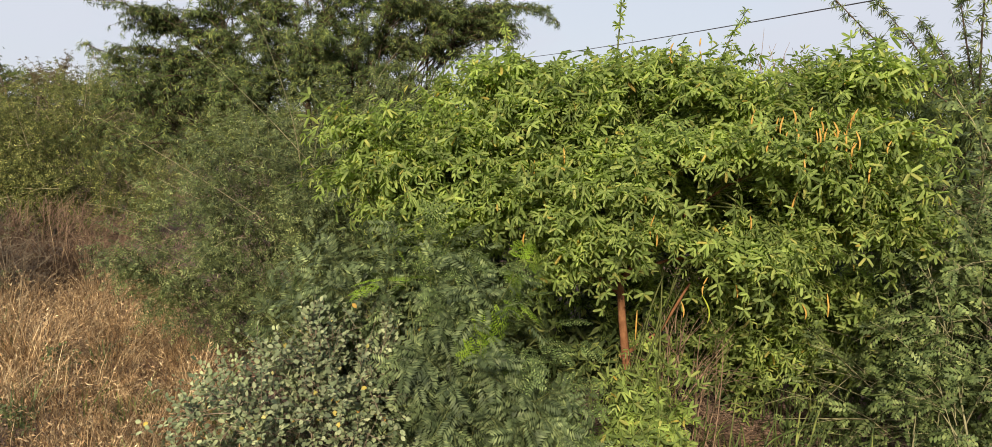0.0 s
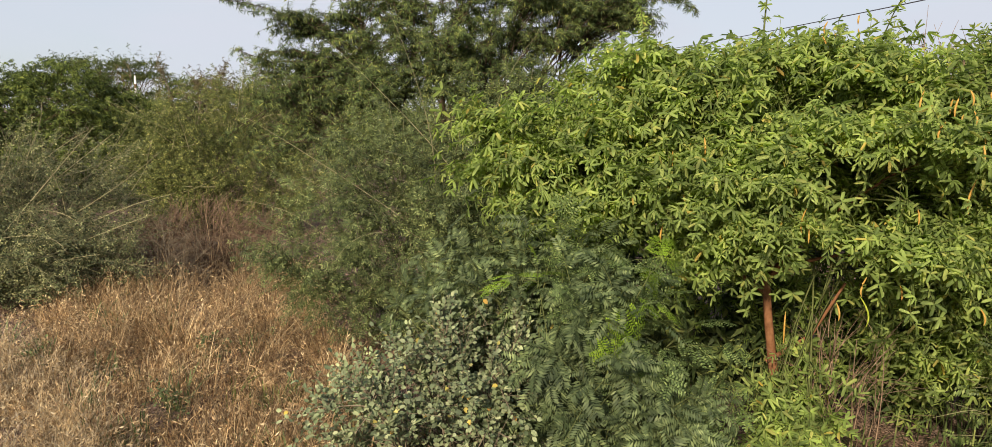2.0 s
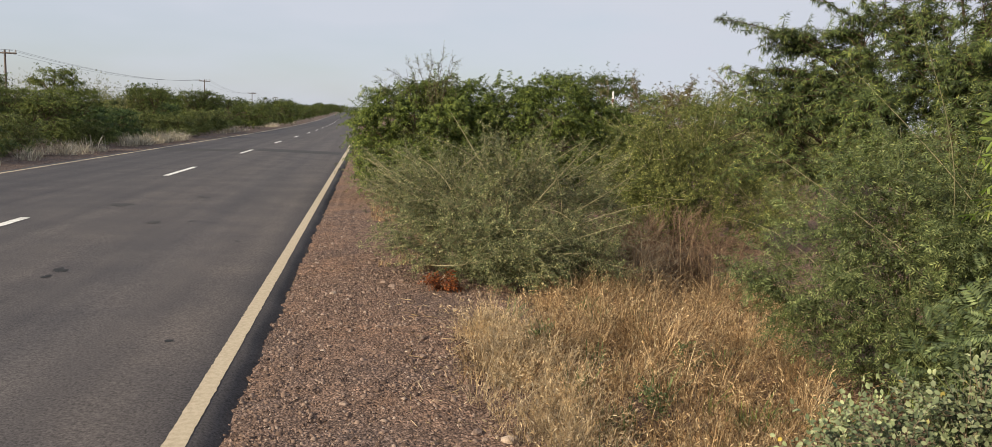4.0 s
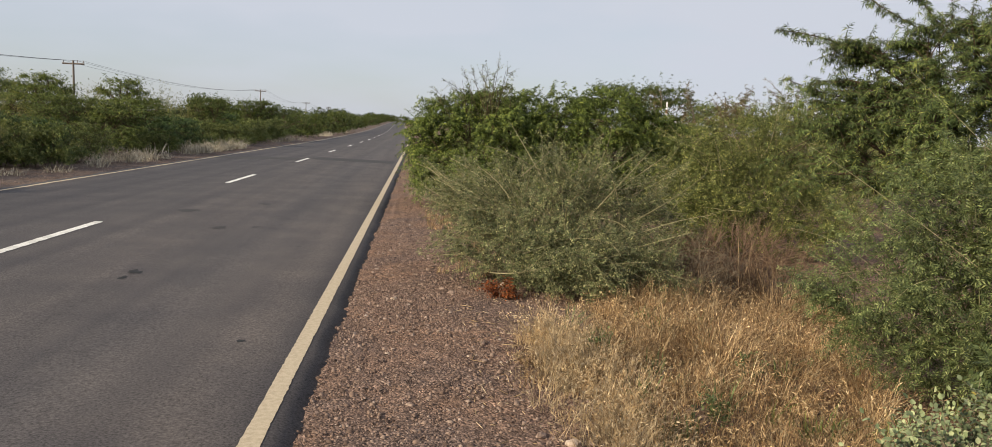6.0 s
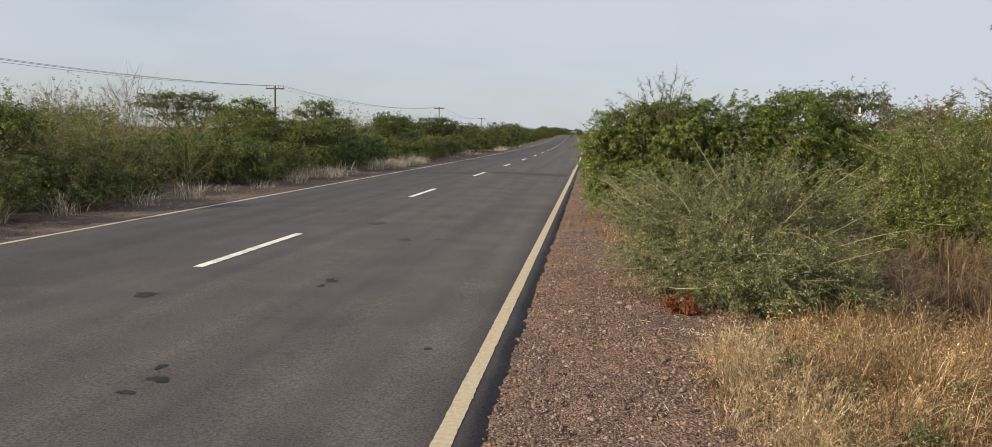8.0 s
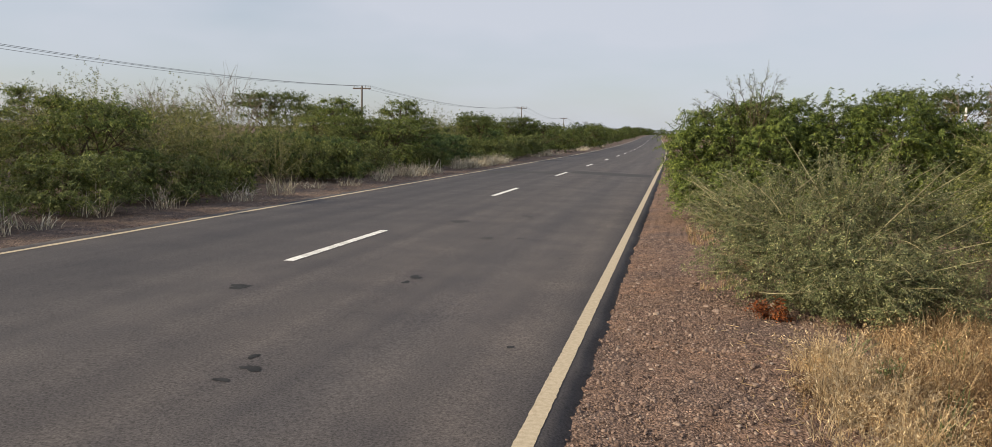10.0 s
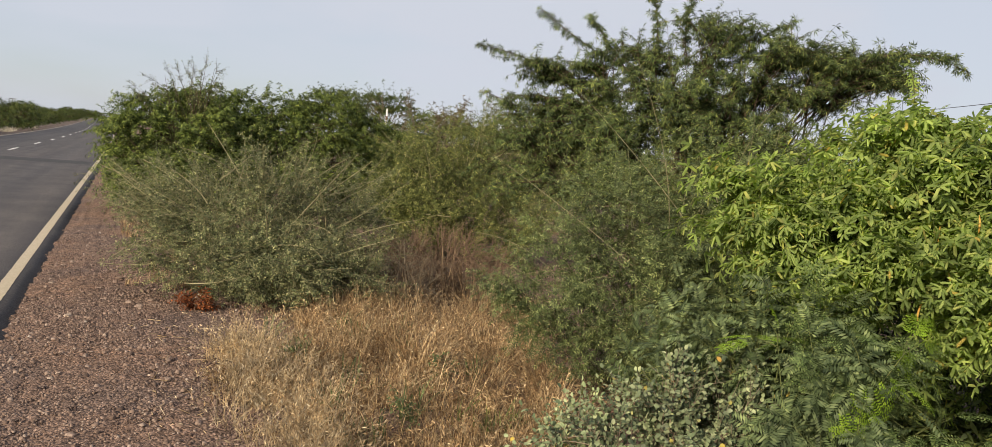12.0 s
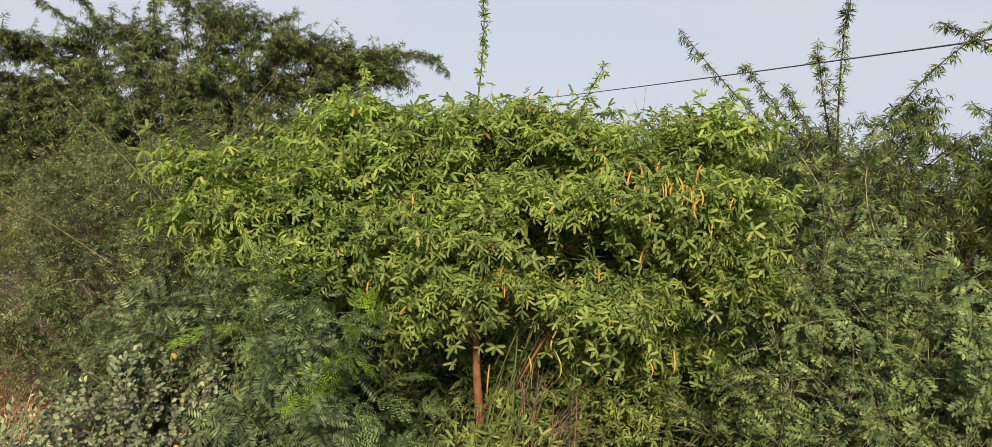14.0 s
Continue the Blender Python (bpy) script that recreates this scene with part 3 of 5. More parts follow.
    rad = stem_r * np.linspace(1, 0.3, 6)[None] * rng.uniform(0.7, 1.3, (N, 1)) * thick
    if stem_parts:
        for i in first:
            part("stem", mesh_from("stem", *tubes(line[i:i + 1], rad[i:i + 1], 5), bark, True), ob)
        wood = [tubes(line[other], rad[other], sides)]
    else:
        wood = [tubes(line, rad, sides)]
    M = N * twigs
    own = np.repeat(np.arange(N), twigs)
    sv = rng.uniform(along[0], along[1], M)
    o = bezier(st[own], ct[own], tg[own], sv)
    way = bezier_way(st[own], ct[own], tg[own], sv)
    out = unit(o - mid)
    way = unit(way * 0.7 + out * 0.45 + np.array([0, 0, rise]) + rng.normal(size=(M, 3)) * spread)
    way = unit(way * np.array([1, 1, flat]))
    L = twig_len * rng.uniform(0.55, 1.3, M)
    tw, leaves = leaf_rows(rng, o, way, L, droop * rng.uniform(0.4, 1.4, M), per_twig, sway, unit(out + np.array([0, -0.6, 0.2])), hang)
    sets = [(*leaves, np.ones(len(leaves[0])))] if leaves else []
    if twig_wood:
        wood.append(tubes(tw[:, [0, 1, 3]], stem_r * 0.38 * np.array([[1, 0.75, 0.4]]), 3))
    if len(arms):
        shoot = tubes(bezier(a0, a1, a2, np.tile(np.linspace(0, 1, 8), (len(a0), 1))), stem_r * np.linspace(arm_r, arm_r * 0.3, 8)[None], 4)
        if whip_bark:
            part("shoot_spray", mesh_from("shoot_spray", *shoot, whip_bark), ob, "pale straight outer shoots")["kind"] = "stuff"
        else:
            wood.append(shoot)
        k = max(5, int(al.mean() / (size * arm_gap)))
        own = np.repeat(np.arange(len(a0)), k)
        sv = np.tile((np.arange(k) + 0.5) / k, len(a0)) ** 0.8
        o = bezier(a0[own], a1[own], a2[own], sv)
        way = unit(bezier_way(a0[own], a1[own], a2[own], sv) * 0.8 + rng.normal(size=(len(own), 3)) * 0.8)
        tw, lv = leaf_rows(rng, o, way, np.full(len(own), twig_len * 0.45 * arm_leaf), np.full(len(own), droop), max(2, per_twig // 2), sway, np.tile([0, -0.7, 0.3], (len(own), 1)))
        wood.append(tubes(tw, stem_r * 0.3 * np.linspace(1, 0.4, 4)[None], 3))
        sets.append((*lv, np.full(len(lv[0]), arm_scale)))
    part("branchwork", mesh_from("branchwork", *joined(wood), twig_bark or bark), ob)["kind"] = "stuff"
    if sets:
        P, D, U, S = (np.concatenate(z) for z in zip(*sets))
        keep = P[:, 2] > 0.03
        P, D, U = P[keep], D[keep], U[keep]
        S = S[keep] * size * rng.uniform(0.65, 1.2, len(P))
        if singles:
            front = np.argsort(P[:, 1] + 0.25 * rng.uniform(0, 1, len(P)))
            one, rest = front[:singles], front[singles:]
        else:
            one, rest = [], np.arange(len(P))
        kinds = template if isinstance(template, list) else [template]
        turn = rng.integers(0, len(kinds), len(P))
        sorts = [rest[turn[rest] == k] for k in range(len(kinds))]
        crown = part("crown", mesh_from("crown", *joined([placed(kinds[k], P[r], D[r], U[r], S[r]) for k, r in enumerate(sorts)]), leaf), ob)
        if singles:
            shapes = [mesh_from(leaf_name, *k, leaf) for k in kinds]
            for i in one:
                x = unit(np.cross(D[i], U[i]))
                z = np.cross(x, D[i])
                lo = new(leaf_name, shapes[turn[i]])
                lo.parent = crown
                lo.matrix_basis = Matrix(((x[0], D[i][0], z[0], P[i][0]), (x[1], D[i][1], z[1], P[i][1]), (x[2], D[i][2], z[2], P[i][2]), (0, 0, 0, 1))) @ Matrix.Diagonal((S[i], S[i], S[i], 1))
    return ob


def tufts(name, places, seed, blades_each, height, radius, mat, label, category, head=0.0, width=0.0022, kind="stuff", lean=0.45, loc=(0, 0, 0)):
    """Grass: curved blades in tufts at the given places, some with seed heads."""
    rng = np.random.default_rng(seed)
    places = np.asarray(places, float)
    tall = np.repeat(places[:, 3] if places.shape[1] > 3 else np.ones(len(places)), blades_each)
    pl = np.repeat(places[:, :3], blades_each, 0)
    N = len(pl)
    w = rng.uniform(0, 2 * math.pi, N)
    r = radius * np.sqrt(rng.uniform(0, 1, N))
    h = height * rng.uniform(0.45, 1.15, N) * np.repeat(rng.uniform(0.45, 1.25, len(places)), blades_each) * tall
    o = pl + np.stack([r * np.cos(w), r * np.sin(w), np.zeros(N)], 1)
    w2 = w + rng.normal(size=N) * 1.4
    ln = lean * (0.1 + 1.3 * rng.uniform(0, 1, N) ** 1.5)
    s = np.linspace(0, 1, 4)
    out = np.stack([np.cos(w2), np.sin(w2), np.zeros(N)], 1)
    line = o[:, None] + out[:, None] * (h * ln)[:, None, None] * (s ** 1.7)[None, :, None] + np.array([0, 0, 1.0]) * h[:, None, None] * (s - 0.25 * (ln[:, None]) * s ** 2)[..., None]
    sd = np.stack([-np.sin(w2 + 0.7), np.cos(w2 + 0.7), np.zeros(N)], 1)
    wd = width * np.array([1.0, 1.0, 0.8, 0.15])
    V = np.stack([line - sd[:, None] * wd[None, :, None], line + sd[:, None] * wd[None, :, None]], 2).reshape(-1, 3)
    i, k = np.meshgrid(np.arange(N), np.arange(3), indexing="ij")
    b = i * 8 + k * 2
    chunks = [(V, np.stack([b, b + 1, b + 3, b + 2], -1).reshape(-1, 4))]
    if head:
        sel = rng.uniform(0, 1, N) < head
        tip, dr = line[sel, 3], unit(line[sel, 3] - line[sel, 2])
        n = 6
        P = np.repeat(tip, n, 0) - np.repeat(dr, n, 0) * (rng.uniform(0, 0.12, len(tip) * n))[:, None]
        D = unit(np.repeat(dr, n, 0) + rng.normal(size=(len(P), 3)) * 0.5)
        chunks.append(placed(blade((0, 0, 0), 0, 1, 0.12, cheap=True), P, D, unit(rng.normal(size=(len(P), 3))), rng.uniform(0.012, 0.03, len(P))))
    ob = new(name, mesh_from(name, *joined(chunks), mat))
    ob.location = loc
    return tagged(ob, label, category, kind=kind)

# ---- ground, road and verge ----


def bend(y):
    q = np.maximum((np.asarray(y, float) - 50) / 250, 0) ** 2
    return -9.0 * q / (1 + q)


def climb(y):
    return 1.3 * (np.clip(np.asarray(y, float) - 60, 0, 400) / 240) ** 1.5


def crown_z(u):
    return 0.07 * (1 - np.abs(np.asarray(u, float) + 3.5) / 3.5)


def verge_z(u, y):
    u = np.asarray(u, float)
    right = np.interp(u, [0.13, 0.35, 1.2, 2.5, 8], [-0.055, -0.035, 0.0, 0.02, 0.0])
    left = np.interp(u, [-30, -10, -8.2, -7.4], [0.0, -0.02, -0.03, -0.05])
    return np.where(u > -3.5, right, left)


def sheet(name, X, Y, Z, mat, smooth=True):
    r, c = X.shape
    i, j = np.meshgrid(np.arange(r - 1), np.arange(c - 1), indexing="ij")
    a = i * c + j
    return mesh_from(name, np.stack([X, Y, Z], -1).reshape(-1, 3), np.stack([a, a + 1, a + c + 1, a + c], -1).reshape(-1, 4), mat, smooth)


gx = np.concatenate([[-2600, -900, -300, -120, -60, -40], np.arange(-30, -9.5, 1.5), np.arange(-9.4, -7.35, 0.1), [-7.2, -6.5, -3.5, -0.5, 0.05], np.arange(0.16, 2.6, 0.035), np.arange(2.65, 6, 0.25), np.arange(6.5, 16, 1.5), [20, 30, 45, 70, 120, 300, 900, 2600]])
gy = np.concatenate([[-2600, -600, -150, -60, -30, -15, -8, -4, -2], np.arange(-1, 13, 0.07), np.arange(13.2, 30, 0.5), np.arange(32, 120, 4), [130, 150, 180, 220, 260, 300, 360, 430, 500, 700, 1200, 2600]])
GX, GY = np.meshgrid(gx, gy)
rough_bits = np.random.default_rng(3)
under = (GX > -7.3) & (GX < 0.12)
bumps = rough_bits.normal(size=GX.shape) * 0.007
swell = 0.006 * np.sin(GX * 3.1 + 1.3 * np.sin(GY * 1.7)) * np.sin(GY * 2.3 + GX)
GZ = np.where(under, -0.16, verge_z(GX, GY) + np.where((np.abs(GX) < 12) & (GX > -12), bumps + swell * (np.abs(GX) > 0.5), 0)) + climb(GY)
tagged(new("ground", sheet("ground", GX + bend(GY), GY, GZ, SOIL)), "reddish brown gravel and dry soil beside the road", "ground", kind="structure")

road = tagged(new("road"), "worn grey two-lane asphalt road with faded markings", "road", kind="structure")
ry = np.concatenate([np.arange(-60, -2, 4.0), np.arange(-1.5, 26, 0.06), np.arange(26.5, 60, 1.0), np.arange(62, 140, 4), np.arange(145, 620, 12)])
edge_rng = np.random.default_rng(11)


def ragged(n, amount, soft):
    w = edge_rng.normal(size=n)
    k = np.hanning(2 * soft + 1)
    w = np.convolve(np.pad(w, soft, mode="edge"), k / math.sqrt((k ** 2).sum()), mode="valid")
    return amount * w


ru = np.concatenate([[-7.34, -7.30], np.linspace(-7.2, 0.08, 22), [0.18, 0.21]])
RX, RY = np.meshgrid(ru, ry)
RZ = crown_z(RX) + climb(RY)
wob = ragged(len(ry), 0.010, 5) + ragged(len(ry), 0.006, 1)
RX = RX.copy()
RX[:, -2] += wob
RX[:, -1] += wob
wob2 = ragged(len(ry), 0.03, 4)
RX[:, :2] += wob2[:, None]
RZ[:, 0] -= 0.2
RZ[:, -2] -= 0.045
RZ[:, -1] -= 0.2
part("asphalt", sheet("asphalt", RX + bend(RY), RY, RZ, ASPHALT, False), road)


def stripe(name, u0, u1, y0, y1, step, mat, jitter, label, lift=0.004):
    """A painted line, a thin coat that follows the road."""
    n = max(2, int((y1 - y0) / step) + 1)
    y = np.linspace(y0, y1, n)
    a = u0 + ragged(n, jitter, 1)
    b = u1 + ragged(n, jitter, 1)
    X = np.stack([a, (a + b) / 2, b], 1)
    Y = np.repeat(y[:, None], 3, 1)
    Z = crown_z(X) + climb(Y) + lift
    return part(name, sheet(name, X + bend(Y), Y, Z, mat, False), road, label)


stripe("edge_line", -0.055, 0.05, -10, 26, 0.035, PAINT_CREAM, 0.0022, "cream painted edge line, chipped")
stripe("edge_line", -0.06, 0.06, 26, 600, 2.0, PAINT_CREAM, 0.003, "cream painted edge line, chipped")
stripe("edge_line", -7.06, -6.95, -10, 60, 0.2, PAINT_CREAM, 0.008, "thin worn cream edge line")
stripe("edge_line", -7.06, -6.95, 60, 600, 3.0, PAINT_CREAM, 0.006, "thin worn cream edge line")
for i in range(-2, 34):
    y0 = 8.53 + 10.27 * i
    stripe("centre_dash", -3.56, -3.44, y0, y0 + 3.03, 0.1 if i < 4 else 1.0, PAINT_WHITE, 0.003, "white painted centre dash")


# a darker strip across each lane, some thirty metres ahead
stripe("dark_cross_strip", -3.35, -0.2, 31.4, 33.6, 0.4, DARK_ASPHALT, 0.05, "darker strip across the asphalt lane", 0.003)
stripe("dark_cross_strip", -6.9, -3.7, 30.8, 32.4, 0.4, DARK_ASPHALT, 0.05, "darker strip across the asphalt lane", 0.003)


def stain(u, y, w, h, seed):
    """A flat dark tar patch of ragged outline."""
    rng = np.random.default_rng(seed)
    w, h = w * 0.72, h * 0.72
    n = 24
    a = np.arange(n) * 2 * math.pi / n
    r = 1 + 0.28 * np.sin(a * 2 + rng.uniform(0, 6)) + 0.2 * np.sin(a * 3 + rng.uniform(0, 6)) + rng.normal(size=n) * 0.12
    V, Q = [], []
    for k in (0.02, 0.55, 1.0):
        V.append(np.stack([u + k * r * np.cos(a) * w / 2, y + k * r * np.sin(a) * h / 2, np.zeros(n)], 1))
    V = np.concatenate(V)
    V[:, 2] = crown_z(V[:, 0]) + 0.003
    for k in range(2):
        for j in range(n):
            Q.append([k * n + j, k * n + (j + 1) % n, (k + 1) * n + (j + 1) % n, (k + 1) * n + j])
    part("tar_stain", mesh_from("tar_stain", V, Q, TAR if y < 9 else DARK_ASPHALT), road, "dark tar stain on the asphalt")


for k, (u, y, w, h) in enumerate([(-1.87, 4.88, 0.17, 0.16), (-1.92, 4.62, 0.12, 0.11), (-1.99, 5.12, 0.10, 0.12), (-1.90, 8.24, 0.17, 0.28), (-1.91, 7.94, 0.11, 0.16), (-0.43, 5.97, 0.06, 0.12),
                                  (-2.83, 13.31, 0.50, 0.45), (-1.92, 11.53, 0.28, 0.35), (-1.90, 14.78, 0.25, 0.4), (-1.48, 11.76, 0.16, 0.2), (-3.25, 7.07, 0.30, 0.25), (-0.65, 10.2, 0.08, 0.14)]):
    stain(u, y, w, h, 70 + k)

# ---- stones on the verge ----


def lump(seed, flat=0.6):
    """An angular pebble, open below."""
    rng = np.random.default_rng(seed)
    low = np.array([[x, y, -0.4 * flat] for x, y in ((-0.5, -0.45), (0.5, -0.4), (0.45, 0.5), (-0.4, 0.5))]) + rng.normal(size=(4, 3)) * 0.09
    top = low * (0.62, 0.62, 0) + (0, 0, 0.5 * flat) + rng.normal(size=(4, 3)) * 0.10
    q = np.array([[4, 5, 6, 7], [0, 1, 5, 4], [1, 2, 6, 5], [2, 3, 7, 6], [3, 0, 4, 7]])
    return np.concatenate([low, top]), q


def pebbles():
    rng = np.random.default_rng(21)
    out = []
    for k in range(8):
        for n, span, small, big, curve in ((2400, 7.0, 0.006, 0.013, 1.6), (900, 12.0, 0.010, 0.024, 3.0)):
            y = 1.4 + span * rng.uniform(0, 1, n) ** 1.25
            u = 0.12 + rng.uniform(0, 1, n) ** 0.95 * 2.1
            s = small + big * rng.uniform(0, 1, n) ** curve
            d = unit(rng.normal(size=(n, 3)) * (1, 1, 0.2))
            out.append(placed(lump(k), np.stack([u, y, verge_z(u, y) + s * 0.15], 1), d, unit(np.array([0, 0, 1.0]) + rng.normal(size=(n, 3)) * 0.3), s))
        n = 300
        y = 2 + 40 * rng.uniform(0, 1, n)
        u = -7.45 - rng.uniform(0, 1, n) * 1.6
        s = 0.012 + 0.03 * rng.uniform(0, 1, n) ** 3
        d = unit(rng.normal(size=(n, 3)) * (1, 1, 0.25))
        out.append(placed(lump(k + 9), np.stack([u, y, verge_z(u, y) + s * 0.12], 1), d, np.tile([0, 0, 1.0], (n, 1)), s))
    return joined(out)


def gravel_mat():
    m, n, l, p = material("mixed_gravel")
    geo = n.new("ShaderNodeNewGeometry")
    r = ramp(n, [(0.0, (0.080, 0.055, 0.046)), (0.4, (0.19, 0.130, 0.101)), (0.85, (0.27, 0.193, 0.154)), (0.99, (0.34, 0.262, 0.213)), (1.0, (0.46, 0.39, 0.34))])
    l.new(geo.outputs["Random Per Island"], r.inputs["Fac"])
    t = noise_tex(n, l, 90.0, 4.0)
    g = ramp(n, [(0.3, (0.8, 0.8, 0.8)), (0.7, (1.15, 1.15, 1.15))])
    l.new(t.outputs["Fac"], g.inputs["Fac"])
    l.new(mixed(n, l, r.outputs["Color"], g.outputs["Color"], 1.0, "MULTIPLY"), p.inputs["Base Color"])
    p.inputs["Roughness"].default_value = 0.9
    p.inputs["Specular IOR Level"].default_value = 0.2
    return m


tagged(new("gravel", mesh_from("gravel", *pebbles(), gravel_mat())), "loose reddish grey gravel on the road verge", "gravel", kind="stuff")


def stone(u, y, s, seed, mat, label):
    bm = bmesh.new()
    bmesh.ops.create_icosphere(bm, subdivisions=2, radius=0.5)
    rng = random.Random(seed)
    off = Vector((rng.uniform(0, 9), rng.uniform(0, 9), rng.uniform(0, 9)))
    sx, sy, sz = rng.uniform(0.8, 1.2), rng.uniform(0.6, 0.9), rng.uniform(0.4, 0.6)
    for v in bm.verts:
        k = 1 + 0.35 * noise.noise(v.co * 2.2 + off) + 0.15 * noise.noise(v.co * 6 + off)
        v.co = Vector((v.co.x * sx, v.co.y * sy, v.co.z * sz)) * k * s
    me = bpy.data.meshes.new("stone")
    bm.to_mesh(me)
    bm.free()
    me.materials.append(mat)
    ob = new("stone", me)
    ob.matrix_basis = pose(u, y, float(verge_z(u, y)) + s * 0.12, 0, 0, rng.uniform(0, 360))
    tagged(ob, label, "stone", "stones on the verge")


srng = random.Random(8)
stone(1.56, 4.17, 0.10, 1, STONE_PALE, "pale pinkish stone at the edge of dry grass")
for k in range(44):
    stone(srng.uniform(0.45, 1.75), 2.2 + 9 * srng.random() ** 1.4, srng.uniform(0.028, 0.075), 100 + k, STONE if srng.random() < 0.75 else STONE_PALE, "small reddish stone lying on the gravel verge")

# ---- near shrubs on the grass side ----
pad_rng = random.Random(12)


def pads(rows, n, ry=0.22, rz=0.07):
    """Flat leafy pads of a bush, row over row: height, first and last place, step, half width, how far off."""
    return [(x + pad_rng.uniform(-0.1, 0.1), away + pad_rng.uniform(-0.12, 0.12), z + pad_rng.uniform(-0.09, 0.09), rx, ry, rz, n)
            for z, x0, x1, step, rx, away in rows for x in np.arange(x0, x1 + 0.01, step)]


plant("mesquite_bush", (4.2, 2.3, 0), 57, 101,
      pads([(1.70, -0.45, 1.0, 0.26, 0.22, -0.12), (1.52, -0.95, 1.1, 0.26, 0.22, -0.33), (1.32, -1.0, 0.15, 0.26, 0.20, -0.38), (1.32, 0.8, 1.15, 0.26, 0.22, -0.28),
            (1.17, -0.85, 0.2, 0.28, 0.20, -0.3), (1.07, 0.5, 1.05, 0.26, 0.22, -0.2), (1.04, -0.1, 0.2, 0.26, 0.18, -0.34)], 17)
      + pads([(1.66, -0.6, 1.1, 0.38, 0.28, 0.3), (1.44, -0.9, 1.15, 0.40, 0.28, 0.15), (1.20, -0.8, 1.1, 0.40, 0.28, 0.25), (1.12, 0.35, 0.95, 0.3, 0.24, 0.35), (1.20, 0.4, 0.9, 0.25, 0.22, 0.02), (0.74, 0.6, 1.2, 0.3, 0.24, 0.15), (0.45, 0.7, 1.1, 0.36, 0.24, 0.3)], 10)
      + [(0.0, 0.25, 1.45, 1.05, 0.35, 0.34, 60), (1.0, 0.5, 0.6, 0.5, 0.3, 0.30, 22), (0.2, -0.2, 0.25, 0.22, 0.12, 0.14, 5), (0.12, -0.3, 0.22, 0.16, 0.08, 0.14, 9), (0.6, 0.55, 0.4, 0.5, 0.2, 0.3, 20), (0.0, 0.6, 0.8, 1.1, 0.25, 0.4, 36)],
      "bright green mesquite bush with drooping feather leaves and yellow pods", "bush", BARK_RED, LEAF_BRIGHT, T_MESQUITE, 0.045, hubs=7, trunk=(0.82, 0.020), lean=(0.17, 0.03), limb_r=0.5,
      twigs=7, twig_len=0.18, per_twig=6, droop=0.2, rise=0.2, stem_r=0.005, shell=0.3, singles=300, twig_bark=STEM_GREEN, flat=0.6, hang=0.25, along=(0.55, 1.0),
      arms=[(-0.05, 0, 1.6, -0.04, 0, 2.36), (-0.55, 0.05, 1.55, -0.56, 0.05, 2.04), (0.42, 0, 1.55, 0.53, 0, 2.06), (0.25, 0, 1.5, 0.27, 0, 1.9), (0.85, 0.1, 1.5, 0.83, 0.1, 1.88), (-0.45, 0, 1.5, -0.62, 0, 1.9)], arm_leaf=0.14, arm_scale=0.7, arm_gap=0.6)
plant("thorn_shrub", (4.15, 4.62, 0), 33, 102, [(0, 0, 0.9, 0.95, 0.7, 0.85, 180), (-0.4, -0.2, 0.75, 0.85, 0.5, 0.6, 90), (0.65, 0.1, 1.15, 0.85, 0.5, 0.68, 120), (0.9, 0.6, 1.0, 0.8, 0.5, 0.75, 90), (0.1, 0.4, 1.35, 0.7, 0.4, 0.4, 60)],
      "olive green thorny shrub with pale straight stems", "shrub", STEM_PALE, LEAF_THORN, T_THORN, 0.058, hubs=0, base_r=0.25, twigs=9, twig_len=0.17, per_twig=5,
      along=(0.2, 1), droop=0.1, rise=0.2, spread=0.75, stem_r=0.0045, shell=0.4, arch=0.03, whips=70, whip_out=1.04, arm_leaf=0.4, arm_gap=0.7, arm_r=0.7, stem_parts=True, whip_bark=STEM_STRAW, twig_bark=STEM_GREEN,
      arms=[(0.1, -0.2, 1.2, -0.62, -0.3, 1.95), (0.0, -0.3, 1.1, -0.28, -0.4, 2.15), (0.3, -0.3, 1.1, 0.62, -0.4, 2.02), (-0.2, -0.3, 0.9, -1.15, -0.4, 1.55), (0.35, -0.3, 1.1, 0.42, -0.4, 1.85)])
plant("grey_leaf_shrub", (2.90, 2.76, 0), 46, 103, [(-0.08, 0, 0.38, 0.52, 0.36, 0.34, 230), (0.1, 0, 0.68, 0.30, 0.22, 0.20, 70)],
      "low shrub with rounded grey-green leaves", "shrub", STEM_GREY, LEAF_GREY, T_ROUND, 0.023, hubs=0, base_r=0.12, twigs=6, twig_len=0.12, per_twig=9,
      along=(0.4, 1), droop=0.05, rise=0.4, spread=0.6, stem_r=0.004, singles=300, leaf_name="round_leaf", stem_parts=True)
plant("feather_leaf_shrub", (3.38, 2.32, 0), 56, 104, [(0, 0, 0.60, 0.30, 0.25, 0.34, 16), (0.15, -0.1, 0.35, 0.25, 0.2, 0.22, 8), (-0.1, 0.05, 0.92, 0.25, 0.2, 0.12, 7)],
      "young shrub with soft finely feathered fern-like leaves", "shrub", STEM_GREEN, LEAF_FERN, T_FERN, 0.135, hubs=0, base_r=0.1, twigs=4, twig_len=0.16, per_twig=2,
      along=(0.4, 1), droop=0.3, rise=0.3, spread=0.7, stem_r=0.005, singles=160, leaf_name="feather_leaf")
